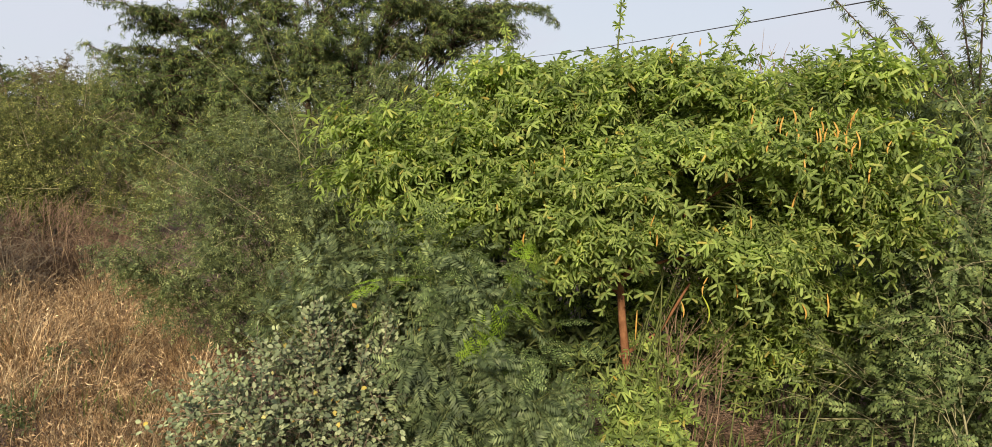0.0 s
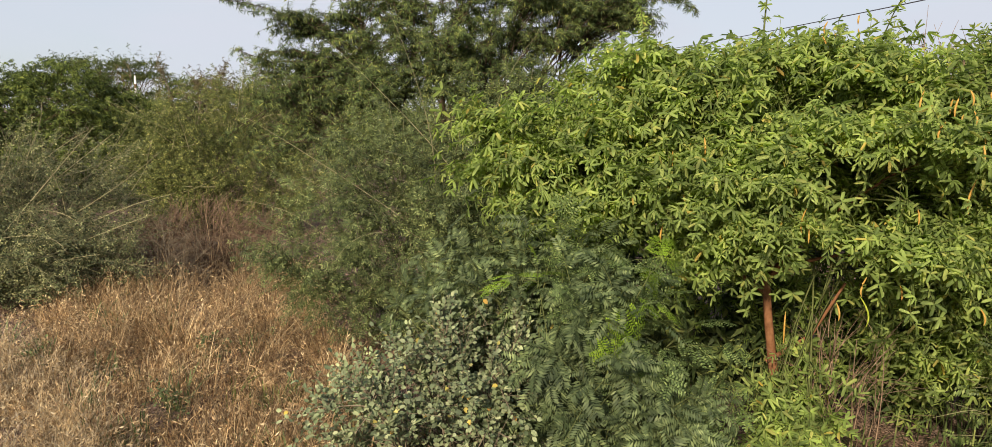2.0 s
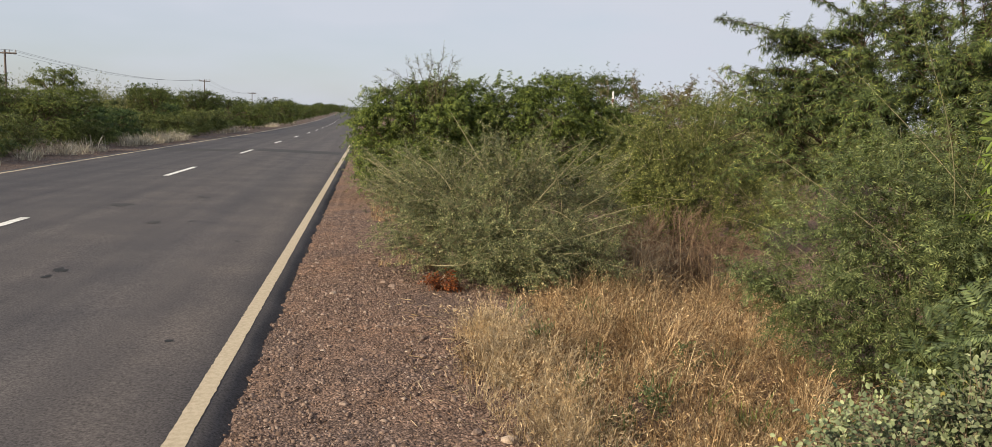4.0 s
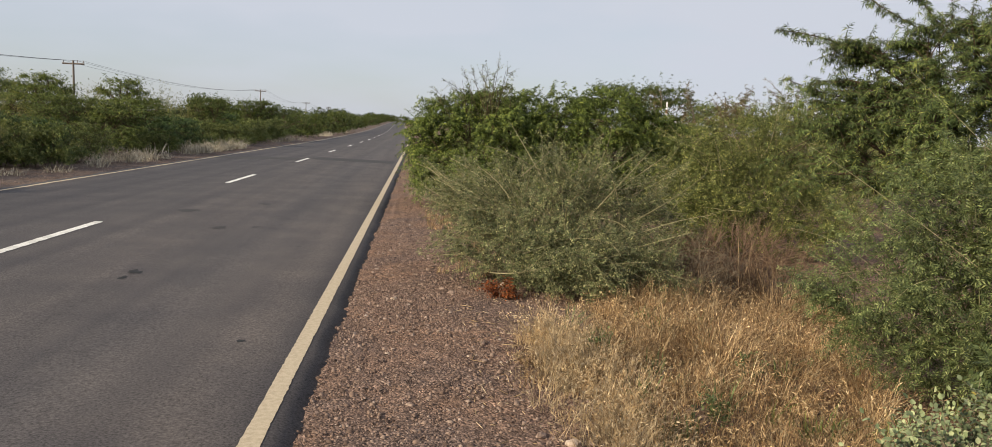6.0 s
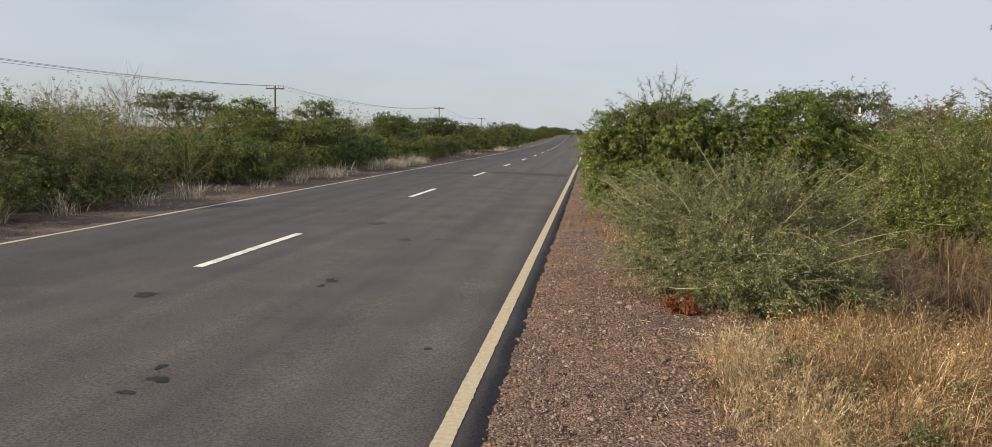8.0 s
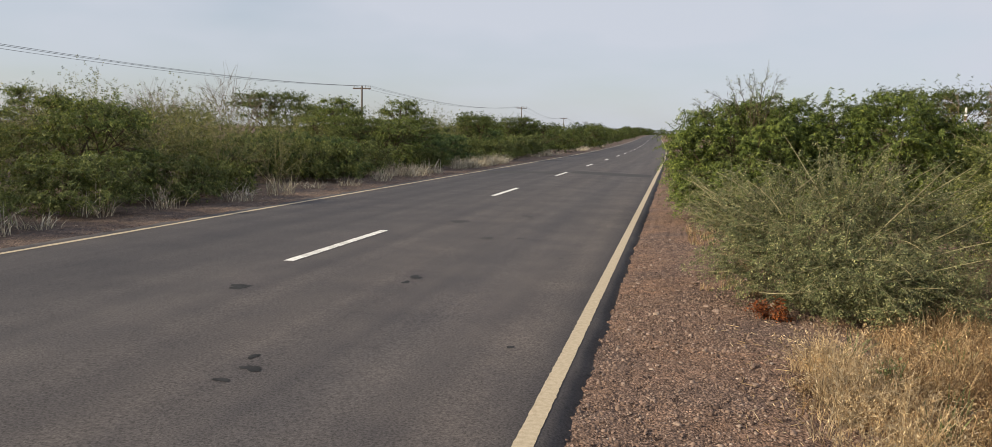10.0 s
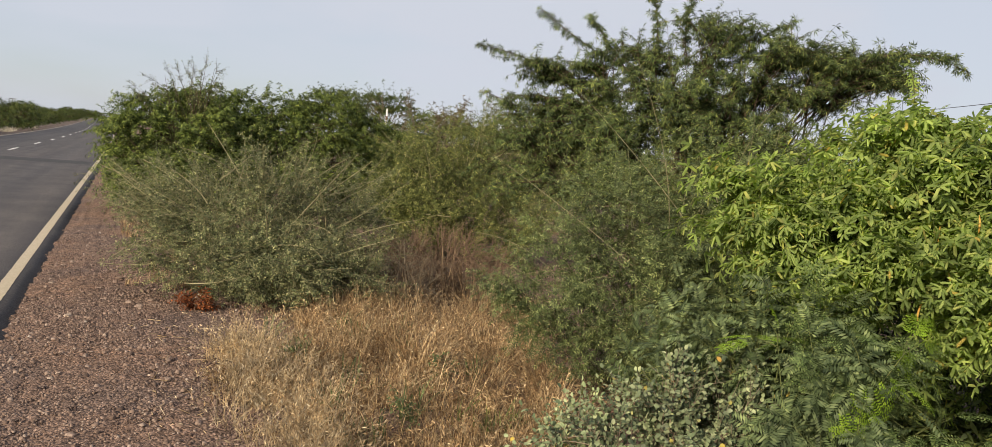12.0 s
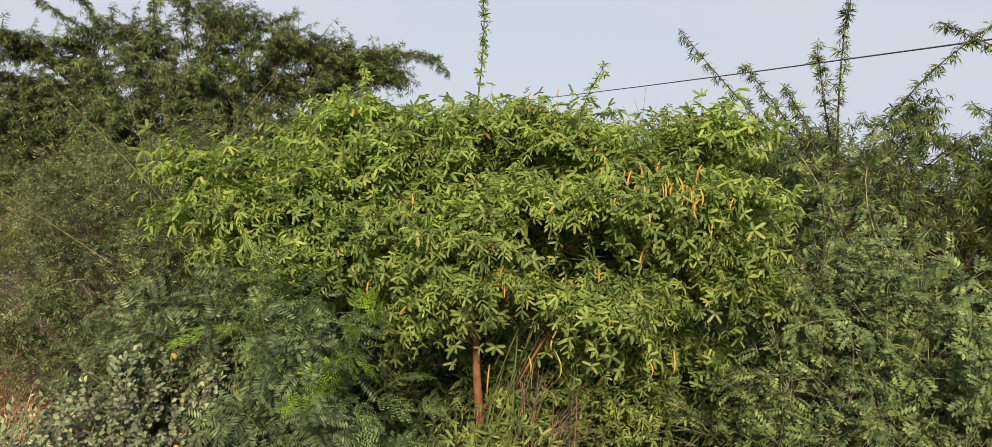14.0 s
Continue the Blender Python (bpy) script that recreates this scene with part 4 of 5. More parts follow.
plant("young_feather_shoot", (3.2, 2.35, 0), 56, 124, [(0.12, -0.12, 0.72, 0.03, 0.03, 0.03, 1), (-0.22, -0.05, 1.0, 0.03, 0.03, 0.03, 1), (0.2, 0.0, 1.0, 0.03, 0.03, 0.03, 1)], "bright yellow-green young feathered shoots", "shrub", STEM_GREEN, LEAF_FERN_NEW, T_FERN, 0.13, hubs=0, base_r=0.06, twigs=3, twig_len=0.07, per_twig=2, along=(0.85, 1), stem_r=0.004)
plant("dull_mesquite_sapling", (3.24, 2.36, 0), 56, 125, [(0.08, -0.08, 0.55, 0.30, 0.22, 0.42, 64), (-0.25, 0.1, 0.92, 0.28, 0.2, 0.2, 24), (0.25, 0.1, 0.35, 0.2, 0.2, 0.25, 10), (-0.55, 0.35, 0.8, 0.4, 0.3, 0.3, 40)], "dull green young mesquite among the shrubs", "shrub", STEM_GREEN, LEAF_SAPLING, T_FROND, 0.095, hubs=0, base_r=0.12, twigs=5, twig_len=0.18, per_twig=4, along=(0.35, 1), droop=0.35, rise=0.2, spread=0.7, stem_r=0.005)
plant("acacia_shrub", (4.8, 0.78, 0), 78, 105, [(0.1, 0, 0.78, 0.62, 0.5, 0.62, 190), (0.85, 0, 0.72, 0.6, 0.5, 0.65, 120), (-0.1, 0.2, 1.2, 0.5, 0.4, 0.3, 40), (-0.75, 0.3, 0.36, 0.5, 0.35, 0.36, 16)],
      "grey-green acacia shrub with upright pale stems", "shrub", STEM_PALE, LEAF_ACACIA, T_ACACIA, 0.080, hubs=0, base_r=0.45, twigs=5, twig_len=0.15, per_twig=4,
      along=(0.25, 1), droop=0.15, rise=0.3, spread=0.75, stem_r=0.0055, shell=0.5, singles=300, arch=0.02, whips=26, arm_r=0.9, arm_leaf=0.4, stem_parts=True, whip_bark=STEM_STRAW)
plant("roadside_thorn_bush", (2.25, 8.25, 0), 11, 106, [(0, 0.1, 0.78, 1.4, 0.85, 0.70, 360), (-0.45, -0.35, 0.45, 0.9, 0.5, 0.42, 110), (0.3, -0.3, 0.4, 0.9, 0.5, 0.4, 90), (-1.1, 0.8, 0.9, 0.7, 0.6, 0.36, 90), (0.35, -0.9, 0.42, 0.85, 0.4, 0.36, 110)],
      "wide spiky olive-green bush spreading onto the gravel verge", "bush", STEM_PALE, LEAF_OLIVE, T_TINY, 0.044, hubs=0, base_r=0.4, twigs=9, twig_len=0.20, per_twig=4,
      along=(0.2, 1), droop=0.1, rise=0.15, spread=0.7, stem_r=0.0055, shell=0.45, arch=0.05, twig_bark=STEM_PALE,
      arms=[(-0.5, 0, 0.6, -1.6, 0.3, 1.15), (-0.4, 0, 0.7, -1.55, 0.2, 0.95), (-0.6, 0, 0.6, -1.75, 0.5, 0.85), (0, 0, 0.8, 0.4, 0, 1.62), (0.3, 0, 0.7, 1.1, 0, 1.5), (-0.1, 0, 0.8, -0.6, 0, 1.6),
            (0.2, -0.4, 0.5, 1.25, -0.5, 1.2), (0.3, -0.5, 0.4, 1.35, -0.6, 0.85), (0.0, -0.5, 0.5, 0.75, -0.6, 1.42), (0.4, -0.5, 0.3, 1.3, -0.7, 0.55)],
      arm_leaf=0.45, whips=170, arm_gap=1.2, arm_r=1.15, whip_out=1.06, stem_parts=True, whip_bark=STEM_STRAW)
plant("tall_green_bush", (2.9, 16.2, 0), 9, 107, [(-0.95, 0, 1.2, 1.6, 1.4, 1.15, 340), (1.45, 0.4, 1.3, 1.45, 1.3, 1.12, 250), (0.2, 0.3, 1.45, 1.3, 1.2, 0.92, 150), (2.5, 0.8, 1.2, 0.95, 0.9, 0.9, 80), (-0.7, -0.7, 0.6, 1.6, 0.8, 0.55, 60)],
      "tall dense dark green bush with feathery foliage", "bush", BARK_DARK, LEAF_DOME, T_TREE_FAR, 0.072, hubs=7, trunk=(0.5, 0.06), twigs=6, twig_len=0.32, per_twig=9, along=(0.6, 1.0),
      droop=0.3, rise=0.05, spread=0.8, stem_r=0.008, shell=0.72, floor_z=0.15, twig_wood=False, flat=0.8, hang=0.15)
plant("tall_bush_spray", (2.0, 15.6, 0), 9, 117, [(0.05, 0, 2.45, 0.62, 0.4, 0.38, 26), (-0.75, 0, 2.2, 0.40, 0.3, 0.25, 8)],
      "slender grey-green shoots standing above the bush", "shrub", BARK_DARK, LEAF_OLIVE, T_TINY, 0.04, hubs=0, base_r=0.12, twigs=8, twig_len=0.16, per_twig=4,
      along=(0.6, 1), rise=0.6, spread=0.5, stem_r=0.007)
plant("yellow_green_shrub", (5.25, 10.7, 0), 22, 108, [(0, 0, 1.1, 1.25, 0.9, 1.0, 280), (-0.7, -0.3, 0.9, 0.7, 0.6, 0.8, 80), (0.2, -0.5, 0.5, 1.3, 0.6, 0.45, 120), (-0.9, -0.6, 0.55, 0.7, 0.5, 0.5, 50)],
      "yellow-green broom-like shrub with thin upright stems", "shrub", STEM_PALE, LEAF_YELLOW, T_TINY, 0.058, hubs=0, base_r=0.5, twigs=7, twig_len=0.30, per_twig=5,
      along=(0.25, 1), droop=0.05, rise=0.4, spread=0.6, stem_r=0.006, shell=0.5, arch=0.08, whips=110, arm_leaf=0.3, arm_gap=1.4, arm_r=0.95, stem_parts=True, whip_bark=STEM_STRAW, twig_bark=STEM_GREEN)
plant("umbrella_tree", (5.95, 6.85, 0), 38, 109,
      [(0.05, 0, 2.25, 0.95, 0.7, 0.34, 120), (0.2, 0, 2.86, 0.5, 0.45, 0.13, 24), (-0.45, 0.1, 2.6, 0.5, 0.4, 0.14, 22), (0.75, 0, 2.7, 0.5, 0.4, 0.12, 30), (1.3, 0, 2.6, 0.6, 0.45, 0.10, 56), (1.8, 0, 2.45, 0.4, 0.3, 0.07, 26),
       (1.0, 0, 2.25, 0.5, 0.4, 0.14, 34), (-1.15, 0, 2.40, 0.5, 0.4, 0.12, 34), (-1.25, 0, 2.05, 0.55, 0.4, 0.12, 40), (-1.4, -0.2, 1.75, 0.6, 0.5, 0.14, 44), (-0.6, -0.3, 1.80, 0.6, 0.4, 0.18, 44), (0.3, -0.2, 1.85, 0.9, 0.5, 0.22, 70), (0.2, -0.4, 1.4, 1.1, 0.5, 0.3, 50), (0.95, 0.1, 1.6, 0.6, 0.5, 0.25, 34), (-1.3, -0.3, 1.3, 0.8, 0.5, 0.2, 30)],
      "dark green mesquite tree with a spreading feathery crown", "tree", BARK_DARK, LEAF_TREE, T_TREE, 0.052, hubs=9, trunk=(0.9, 0.06), twigs=7, twig_len=0.22, per_twig=6,
      droop=0.25, rise=0.2, spread=0.7, stem_r=0.009, shell=0.3, flat=0.6, hang=0.2, along=(0.6, 1.0),
      arms=[(-0.8, 0, 2.1, -2.15, 0, 2.62), (-0.8, 0, 1.9, -2.05, 0, 2.15), (-0.5, 0, 2.4, -1.5, 0, 3.0), (-0.3, 0, 2.5, -0.4, 0, 3.25), (0, 0, 2.5, 0.0, 0, 3.2), (0.4, 0, 2.4, 0.95, 0, 2.95), (0.9, 0, 2.3, 1.9, 0, 2.72), (1.2, 0, 2.4, 2.5, 0, 2.55), (1.4, 0, 2.5, 2.4, 0.1, 2.7), (-0.5, 0, 2.3, -1.0, 0, 2.95)], arm_leaf=0.6, arm_gap=0.35)
plant("feathery_tree", (7.25, 1.35, 0), 82, 110, [(0.2, 0.2, 1.45, 0.6, 0.5, 0.35, 60)],
      "slender mesquite tree with upright feathery branches", "tree", BARK_DARK, LEAF_TREE, T_TREE, 0.07, hang=0.2, hubs=5, trunk=(1.2, 0.04), twigs=4, twig_len=0.24, per_twig=4, stem_r=0.009,
      droop=0.3, arms=[(0, 0, 1.6, -1.2, 0, 2.72), (-0.1, 0, 1.6, -0.72, 0, 2.46), (-0.1, 0, 1.6, -0.42, 0, 2.3), (0, 0, 1.6, -0.02, 0, 2.95), (0.0, 0, 1.6, -0.22, 0, 2.6), (0.1, 0, 1.5, 0.95, 0, 2.8), (0.2, 0, 1.6, 0.55, 0, 2.2)], arm_leaf=0.3, arm_gap=0.4, arm_scale=0.85)
plant("feathery_tree", (7.3, -0.35, 0), 95, 126, [(0.1, 0, 1.7, 0.6, 0.5, 0.4, 40), (0.3, 0, 2.5, 0.5, 0.5, 0.4, 24)], "slender mesquite tree with upright feathery branches", "tree", BARK_DARK, LEAF_TREE, T_TREE, 0.07, hang=0.2,
      hubs=5, trunk=(1.2, 0.04), twigs=4, twig_len=0.24, per_twig=4, stem_r=0.009, droop=0.3, arms=[(-0.2, 0, 2.2, -1.2, 0, 2.75), (-0.2, 0, 2.0, -0.95, 0, 2.2), (-0.2, 0, 2.2, -0.8, 0, 2.95)], arm_leaf=0.3, arm_gap=0.4, arm_scale=0.85)
plant("dark_green_bush", (8.3, 1.9, 0), 78, 111, [(-0.9, 0, 1.35, 1.4, 0.8, 0.85, 120), (1.3, 0, 1.5, 1.5, 0.8, 0.9, 140), (-2.1, 0.2, 1.35, 1.0, 0.6, 0.8, 90)],
      "dense dark green bush behind the acacia shrub", "bush", BARK_DARK, LEAF_DOME, T_TREE, 0.075, hubs=6, trunk=(0.4, 0.04), twigs=6, twig_len=0.28, per_twig=5, hang=0.3, flat=0.6, droop=0.3, rise=0.15, spread=0.8, stem_r=0.01, shell=0.6, twig_wood=False)
plant("bare_thicket", (8.4, 3.2, 0), 70, 112, [(0, 0, 1.5, 0.7, 0.5, 0.7, 90)], "tangle of bare reddish-brown twigs", "dead shrub", STEM_RUST, LEAF_BROWN, T_TINY, 0.05, hubs=0,
      base_r=0.3, twigs=6, twig_len=0.35, per_twig=0, along=(0.4, 1), spread=0.7, stem_r=0.009, stem_parts=True)
plant("dry_twig_bush", (4.05, 8.1, 0), 25, 113, [(0, 0, 0.36, 0.75, 0.5, 0.36, 200), (-0.6, -0.3, 0.32, 0.55, 0.4, 0.30, 100)], "dry bush of thin rusty-brown leafless twigs", "dead shrub",
      STEM_RUST, LEAF_BROWN, T_TINY, 0.03, hubs=0, base_r=0.5, twigs=7, twig_len=0.24, per_twig=0, along=(0.2, 1), rise=0.5, spread=0.5, stem_r=0.007, stems=4, stem_parts=True)
plant("dry_stem_clump", (4.38, 1.98, 0), 60, 114, [(0, 0, 0.42, 0.24, 0.2, 0.36, 50)], "clump of dry brown stems under the bush", "dead shrub",
      STEM_RUST, LEAF_BROWN, T_TINY, 0.03, hubs=0, base_r=0.18, twigs=4, twig_len=0.2, per_twig=0, along=(0.3, 1), rise=0.3, spread=0.5, stem_r=0.0045, stems=2, stem_parts=True)
plant("grey_twig_bush", (3.25, 7.45, 0), 20, 128, [(0, 0, 0.35, 0.5, 0.35, 0.32, 110)], "low tangle of thin grey-brown leafless twigs", "dead shrub",
      STEM_GREY, LEAF_BROWN, T_TINY, 0.03, hubs=0, base_r=0.3, twigs=6, twig_len=0.22, per_twig=0, along=(0.2, 1), rise=0.3, spread=0.7, stem_r=0.005, stems=4, stem_parts=True)
for wx, wy, ws in ((2.8, 5.05, 131), (2.35, 4.35, 132), (2.0, 5.6, 133)):
    plant("yellowing_weed", (wx, wy, 0), 20, ws, [(0, 0, 0.16, 0.10, 0.10, 0.12, 12)], "small weed with green and yellow leaves in the grass", "weed",
          STEM_GREEN, LEAF_SAPLING, T_ROUND, 0.018, hubs=0, base_r=0.04, twigs=4, twig_len=0.07, per_twig=4, stem_r=0.0025, group="weeds in the grass")
plant("red_dead_branch", (1.55, 7.5, 0), 10, 115, [(0, 0, 0.05, 0.14, 0.08, 0.03, 16)], "heap of dead rust-red leaves on the gravel under the bush", "dead leaves",
      STEM_RUST, LEAF_RED, T_TINY, 0.06, hubs=0, base_r=0.2, twigs=4, twig_len=0.08, per_twig=4, along=(0.3, 1), rise=0.1, spread=0.8, stem_r=0.004, floor_z=0.03)


plant("shade_shrub", (4.95, 2.75, 0), 57, 127, [(-0.4, 0, 0.5, 0.7, 0.3, 0.48, 70), (0.6, -0.1, 0.5, 0.7, 0.3, 0.48, 70), (-1.2, 0.1, 0.6, 0.5, 0.35, 0.55, 60), (1.3, -0.1, 0.55, 0.5, 0.3, 0.5, 40), (1.9, -0.2, 0.7, 0.5, 0.4, 0.6, 50), (0.2, 0.5, 0.9, 1.6, 0.3, 0.4, 60)], "dark leafy shrub in the shade behind the trunk", "shrub",
      STEM_GREEN, LEAF_TREE, T_TREE_FAR, 0.085, hubs=0, base_r=0.4, twigs=5, twig_len=0.2, per_twig=4, along=(0.3, 1), droop=0.25, spread=0.8, stem_r=0.005)


def pods(bush, spots, seed):
    """Curved seed pods hanging in a bush, each one a part."""
    rng = np.random.default_rng(seed)
    for x, y, z, ln, green in spots:
        w = rng.uniform(0, 6.28)
        s = np.linspace(0, 1, 7)
        k = rng.uniform(0.25, 0.6)
        k *= 0.6
        pts = np.stack([np.cos(w) * np.sin(s * 2.2) * k * ln, np.sin(w) * np.sin(s * 2.2) * k * ln, -ln * s], 1) + (x, y, z)
        v, q = tubes(pts[None], np.array([[0.001, 0.0030, 0.0036, 0.0038, 0.0036, 0.0027, 0.001]]), 5)
        part("pod", mesh_from("pod", v, q, POD_GREEN if green else POD, True), bush, "curved green seed pod" if green else "curved ripe yellow seed pod")


mesq = bpy.data.objects["mesquite_bush"]
for bough in ([(0.05, 0, 0.46), (0.14, -0.04, 0.54), (0.22, -0.06, 0.61), (0.34, -0.06, 0.84)], [(0.04, 0, 0.76), (-0.2, 0, 0.92), (-0.5, 0, 1.1), (-0.8, 0, 1.2)]):
    part("limb", mesh_from("limb", *tubes(np.array([bough]), np.array([[0.012, 0.010, 0.008, 0.006]]), 6), BARK_RED, True), mesq)
prng = np.random.default_rng(55)
pods(mesq, [(0.10, -0.22, 0.74, 0.13, False), (0.36, -0.3, 0.84, 0.12, True), (0.66, -0.55, 1.32, 0.12, False)]
     + [(0.70 + prng.normal() * 0.10, -0.60 + prng.normal() * 0.05, 1.52 + prng.normal() * 0.05, prng.uniform(0.04, 0.075), False) for _ in range(34)]
     + [(0.27 + prng.normal() * 0.06, -0.16 + prng.normal() * 0.05, 1.82 + prng.normal() * 0.04, prng.uniform(0.03, 0.05), False) for _ in range(8)]
     + [(prng.uniform(-0.5, 1.0), -0.6 + prng.uniform(0, 0.15), prng.uniform(0.85, 1.45), prng.uniform(0.05, 0.09), False) for _ in range(12)], 56)

# ---- dry grass ----
grng = np.random.default_rng(31)


def in_grass(n):
    out = []
    while len(out) < n:
        x, y = grng.uniform(1.35, 4.5), grng.uniform(1.3, 7.7)
        edge = 1.80 + 0.16 * math.sin(y * 2.1) + 0.1 * math.sin(y * 5.3 + 1)
        if (x < edge and (x < edge - 0.2 or grng.uniform() < 0.88)) or x > 2.3 + 0.42 * max(y - 2.6, 0) + 0.3:
            continue
        if y > 6.3 and grng.uniform() < (0.3 if x > 2.15 else 0.9):
            continue
        if math.sin(x * 5.3 + 2 * math.sin(y * 1.9)) * math.sin(y * 4.1 + x) > 0.55:
            continue
        tall = min(1.0, max(0.35, 0.4 + (x - edge) * 1.1)) * (0.75 if y > 6.7 else 1.0) * (0.75 + 0.35 * math.sin(x * 4.1 + 1.7 * math.sin(y * 2.3)) * math.sin(y * 3.3))
        out.append((x, y, 0.0, tall))
    return out


tufts("dry_grass", in_grass(760), 32, 46, 0.37, 0.12, GRASS_DRY, "dense dry golden grass beside the gravel", "grass", head=0.5, width=0.0015, lean=1.3)
tufts("pale_grass", [(1.82 + grng.normal() * 0.13, grng.uniform(3.4, 6.2), 0.0) for _ in range(80)], 33, 55, 0.26, 0.10, GRASS_PALE, "pale seed-headed dry grass at the verge edge", "grass", head=0.6, width=0.0012, lean=1.0)
tufts("rusty_grass", [(grng.uniform(2.9, 4.3), grng.uniform(6.8, 7.9), 0.0, grng.uniform(0.4, 1.0)) for _ in range(26)], 39, 26, 0.6, 0.12, GRASS_RUST, "tall rusty pink dry grass before the twig bush", "grass", head=0.3, width=0.0026, lean=0.6)
tufts("green_weeds", [(grng.uniform(1.9, 3.2), grng.uniform(3.4, 6.6), 0.0) for _ in range(26)], 34, 26, 0.20, 0.06, LEAF_SAPLING, "small green weeds among dry grass", "weeds", width=0.005, lean=0.7)
tufts("sparse_grass", [(grng.uniform(0.9, 2.0), grng.uniform(8.4, 14), 0.0) for _ in range(60)], 35, 30, 0.16, 0.07, GRASS_DRY, "sparse straw grass along the shaded verge", "grass", head=0.2)
tufts("undergrowth", [(grng.uniform(2.6, 6.5), grng.uniform(-1.0, 4.5), 0.0) for _ in range(260)], 36, 22, 0.3, 0.12, LEAF_DARK, "green undergrowth below the bushes", "weeds", width=0.004, lean=0.8)

# straw and thin sticks lying on the gravel
stick_rng = np.random.default_rng(44)
sx, sy, sw = stick_rng.uniform(1.05, 1.75, 110), stick_rng.uniform(3.0, 7.2, 110), stick_rng.uniform(0, 6.28, 110)
sl = stick_rng.uniform(0.03, 0.12, 110)
ends = np.stack([sx, sy, verge_z(sx, sy) + 0.008], 1)
other_ends = ends + np.stack([np.cos(sw) * sl, np.sin(sw) * sl, stick_rng.uniform(0, 0.012, 110)], 1)
tagged(new("straw_litter", mesh_from("straw_litter", *tubes(np.stack([ends, (ends + other_ends) / 2, other_ends], 1), 0.0022, 4), GRASS_PALE)), "pale straw and thin sticks on the gravel", "litter", kind="stuff")

# ---- background bushes ----
protos = {}
protos["green"] = plant("roadside_bush", (-11.0, 14.0, 0), 0, 201, [(0, 0, 0.5, 1.8, 1.5, 0.4, 50), (0, 0, 0.95, 1.9, 1.6, 0.12, 50), (-0.5, 0, 1.35, 1.3, 1.2, 0.12, 40), (0.5, 0.2, 1.65, 1.2, 1.0, 0.12, 36), (0.2, 0.2, 1.95, 0.8, 0.7, 0.10, 20)], "dense green roadside bush", "bush", BARK_DARK, LEAF_ROADSIDE, T_TREE_FAR, 0.080,
                        hubs=7, trunk=(0.4, 0.05), twigs=6, twig_len=0.36, per_twig=5, droop=0.2, rise=0.05, stem_r=0.012, shell=0.5, twig_wood=False, sides=3, group="bushes along the road", floor_z=0.15, flat=0.4, hang=0.2, along=(0.6, 1.0))
protos["olive"] = plant("roadside_bush", (-12.2, 19.0, 0), 0, 202, [(0, 0, 1.1, 1.5, 1.3, 1.0, 130)], "yellow-green upright roadside bush", "bush", STEM_PALE, LEAF_BROOM, T_TINY, 0.085, hubs=0, base_r=0.6,
                        twigs=6, twig_len=0.42, per_twig=4, along=(0.2, 1), droop=0.05, rise=0.6, spread=0.4, stem_r=0.008, shell=0.5, twig_wood=False, sides=3, group="bushes along the road", whips=40, arm_gap=2.0, arm_leaf=0.3)
protos["blue"] = plant("roadside_bush", (-10.6, 24.0, 0), 0, 203, [(0, 0, 0.4, 1.9, 1.5, 0.3, 50), (-0.3, 0, 0.85, 1.8, 1.4, 0.12, 46), (-0.6, 0, 1.25, 1.2, 0.9, 0.12, 32), (0.4, 0, 1.15, 1.0, 0.9, 0.10, 24)], "blue-green spreading roadside bush", "bush", BARK_DARK, LEAF_BLUE, T_TREE_FAR, 0.080,
                       hubs=6, trunk=(0.35, 0.05), twigs=6, twig_len=0.36, per_twig=5, droop=0.3, rise=0.05, stem_r=0.012, shell=0.5, twig_wood=False, sides=3, group="bushes along the road", floor_z=0.15, flat=0.4, hang=0.3, along=(0.6, 1.0))
protos["bare"] = plant("bare_bush", (-15.0, 22.0, 0), 0, 204, [(0, 0, 1.5, 1.4, 1.1, 1.2, 80)], "grey leafless bush behind the green ones", "dead shrub", STEM_GREY, LEAF_BROWN, T_TINY, 0.08, hubs=0, base_r=0.3,
                       twigs=5, twig_len=0.6, per_twig=0, along=(0.4, 1), rise=0.5, spread=0.5, stem_r=0.012, group="bare bushes")
protos["low"] = plant("low_shrub", (-9.55, 12.2, 0), 0, 208, [(0, 0, 0.34, 1.5, 1.0, 0.28, 70), (0.25, 0.1, 0.88, 1.25, 0.9, 0.16, 50)], "low dense dark green shrub at the road edge", "shrub", BARK_DARK, LEAF_LOW, T_TREE_FAR, 0.070, flat=0.35,
                      hubs=0, base_r=0.6, twigs=6, twig_len=0.3, per_twig=6, along=(0.25, 1), droop=0.25, rise=0.15, spread=0.8, stem_r=0.008, twig_wood=False, sides=3, group="low shrubs along the road")
protos["broom"] = plant("broom_bush", (-12.0, 16.0, 0), 0, 209, [(0, 0, 0.95, 1.3, 1.1, 0.85, 120)], "pale yellow-green broom-like bush", "bush", STEM_STRAW, LEAF_BROOM, T_TINY, 0.075, hubs=0, base_r=0.7,
                        twigs=6, twig_len=0.4, per_twig=3, along=(0.3, 1), droop=0.0, rise=0.7, spread=0.35, stem_r=0.007, sides=3, twig_wood=False, group="broom bushes")
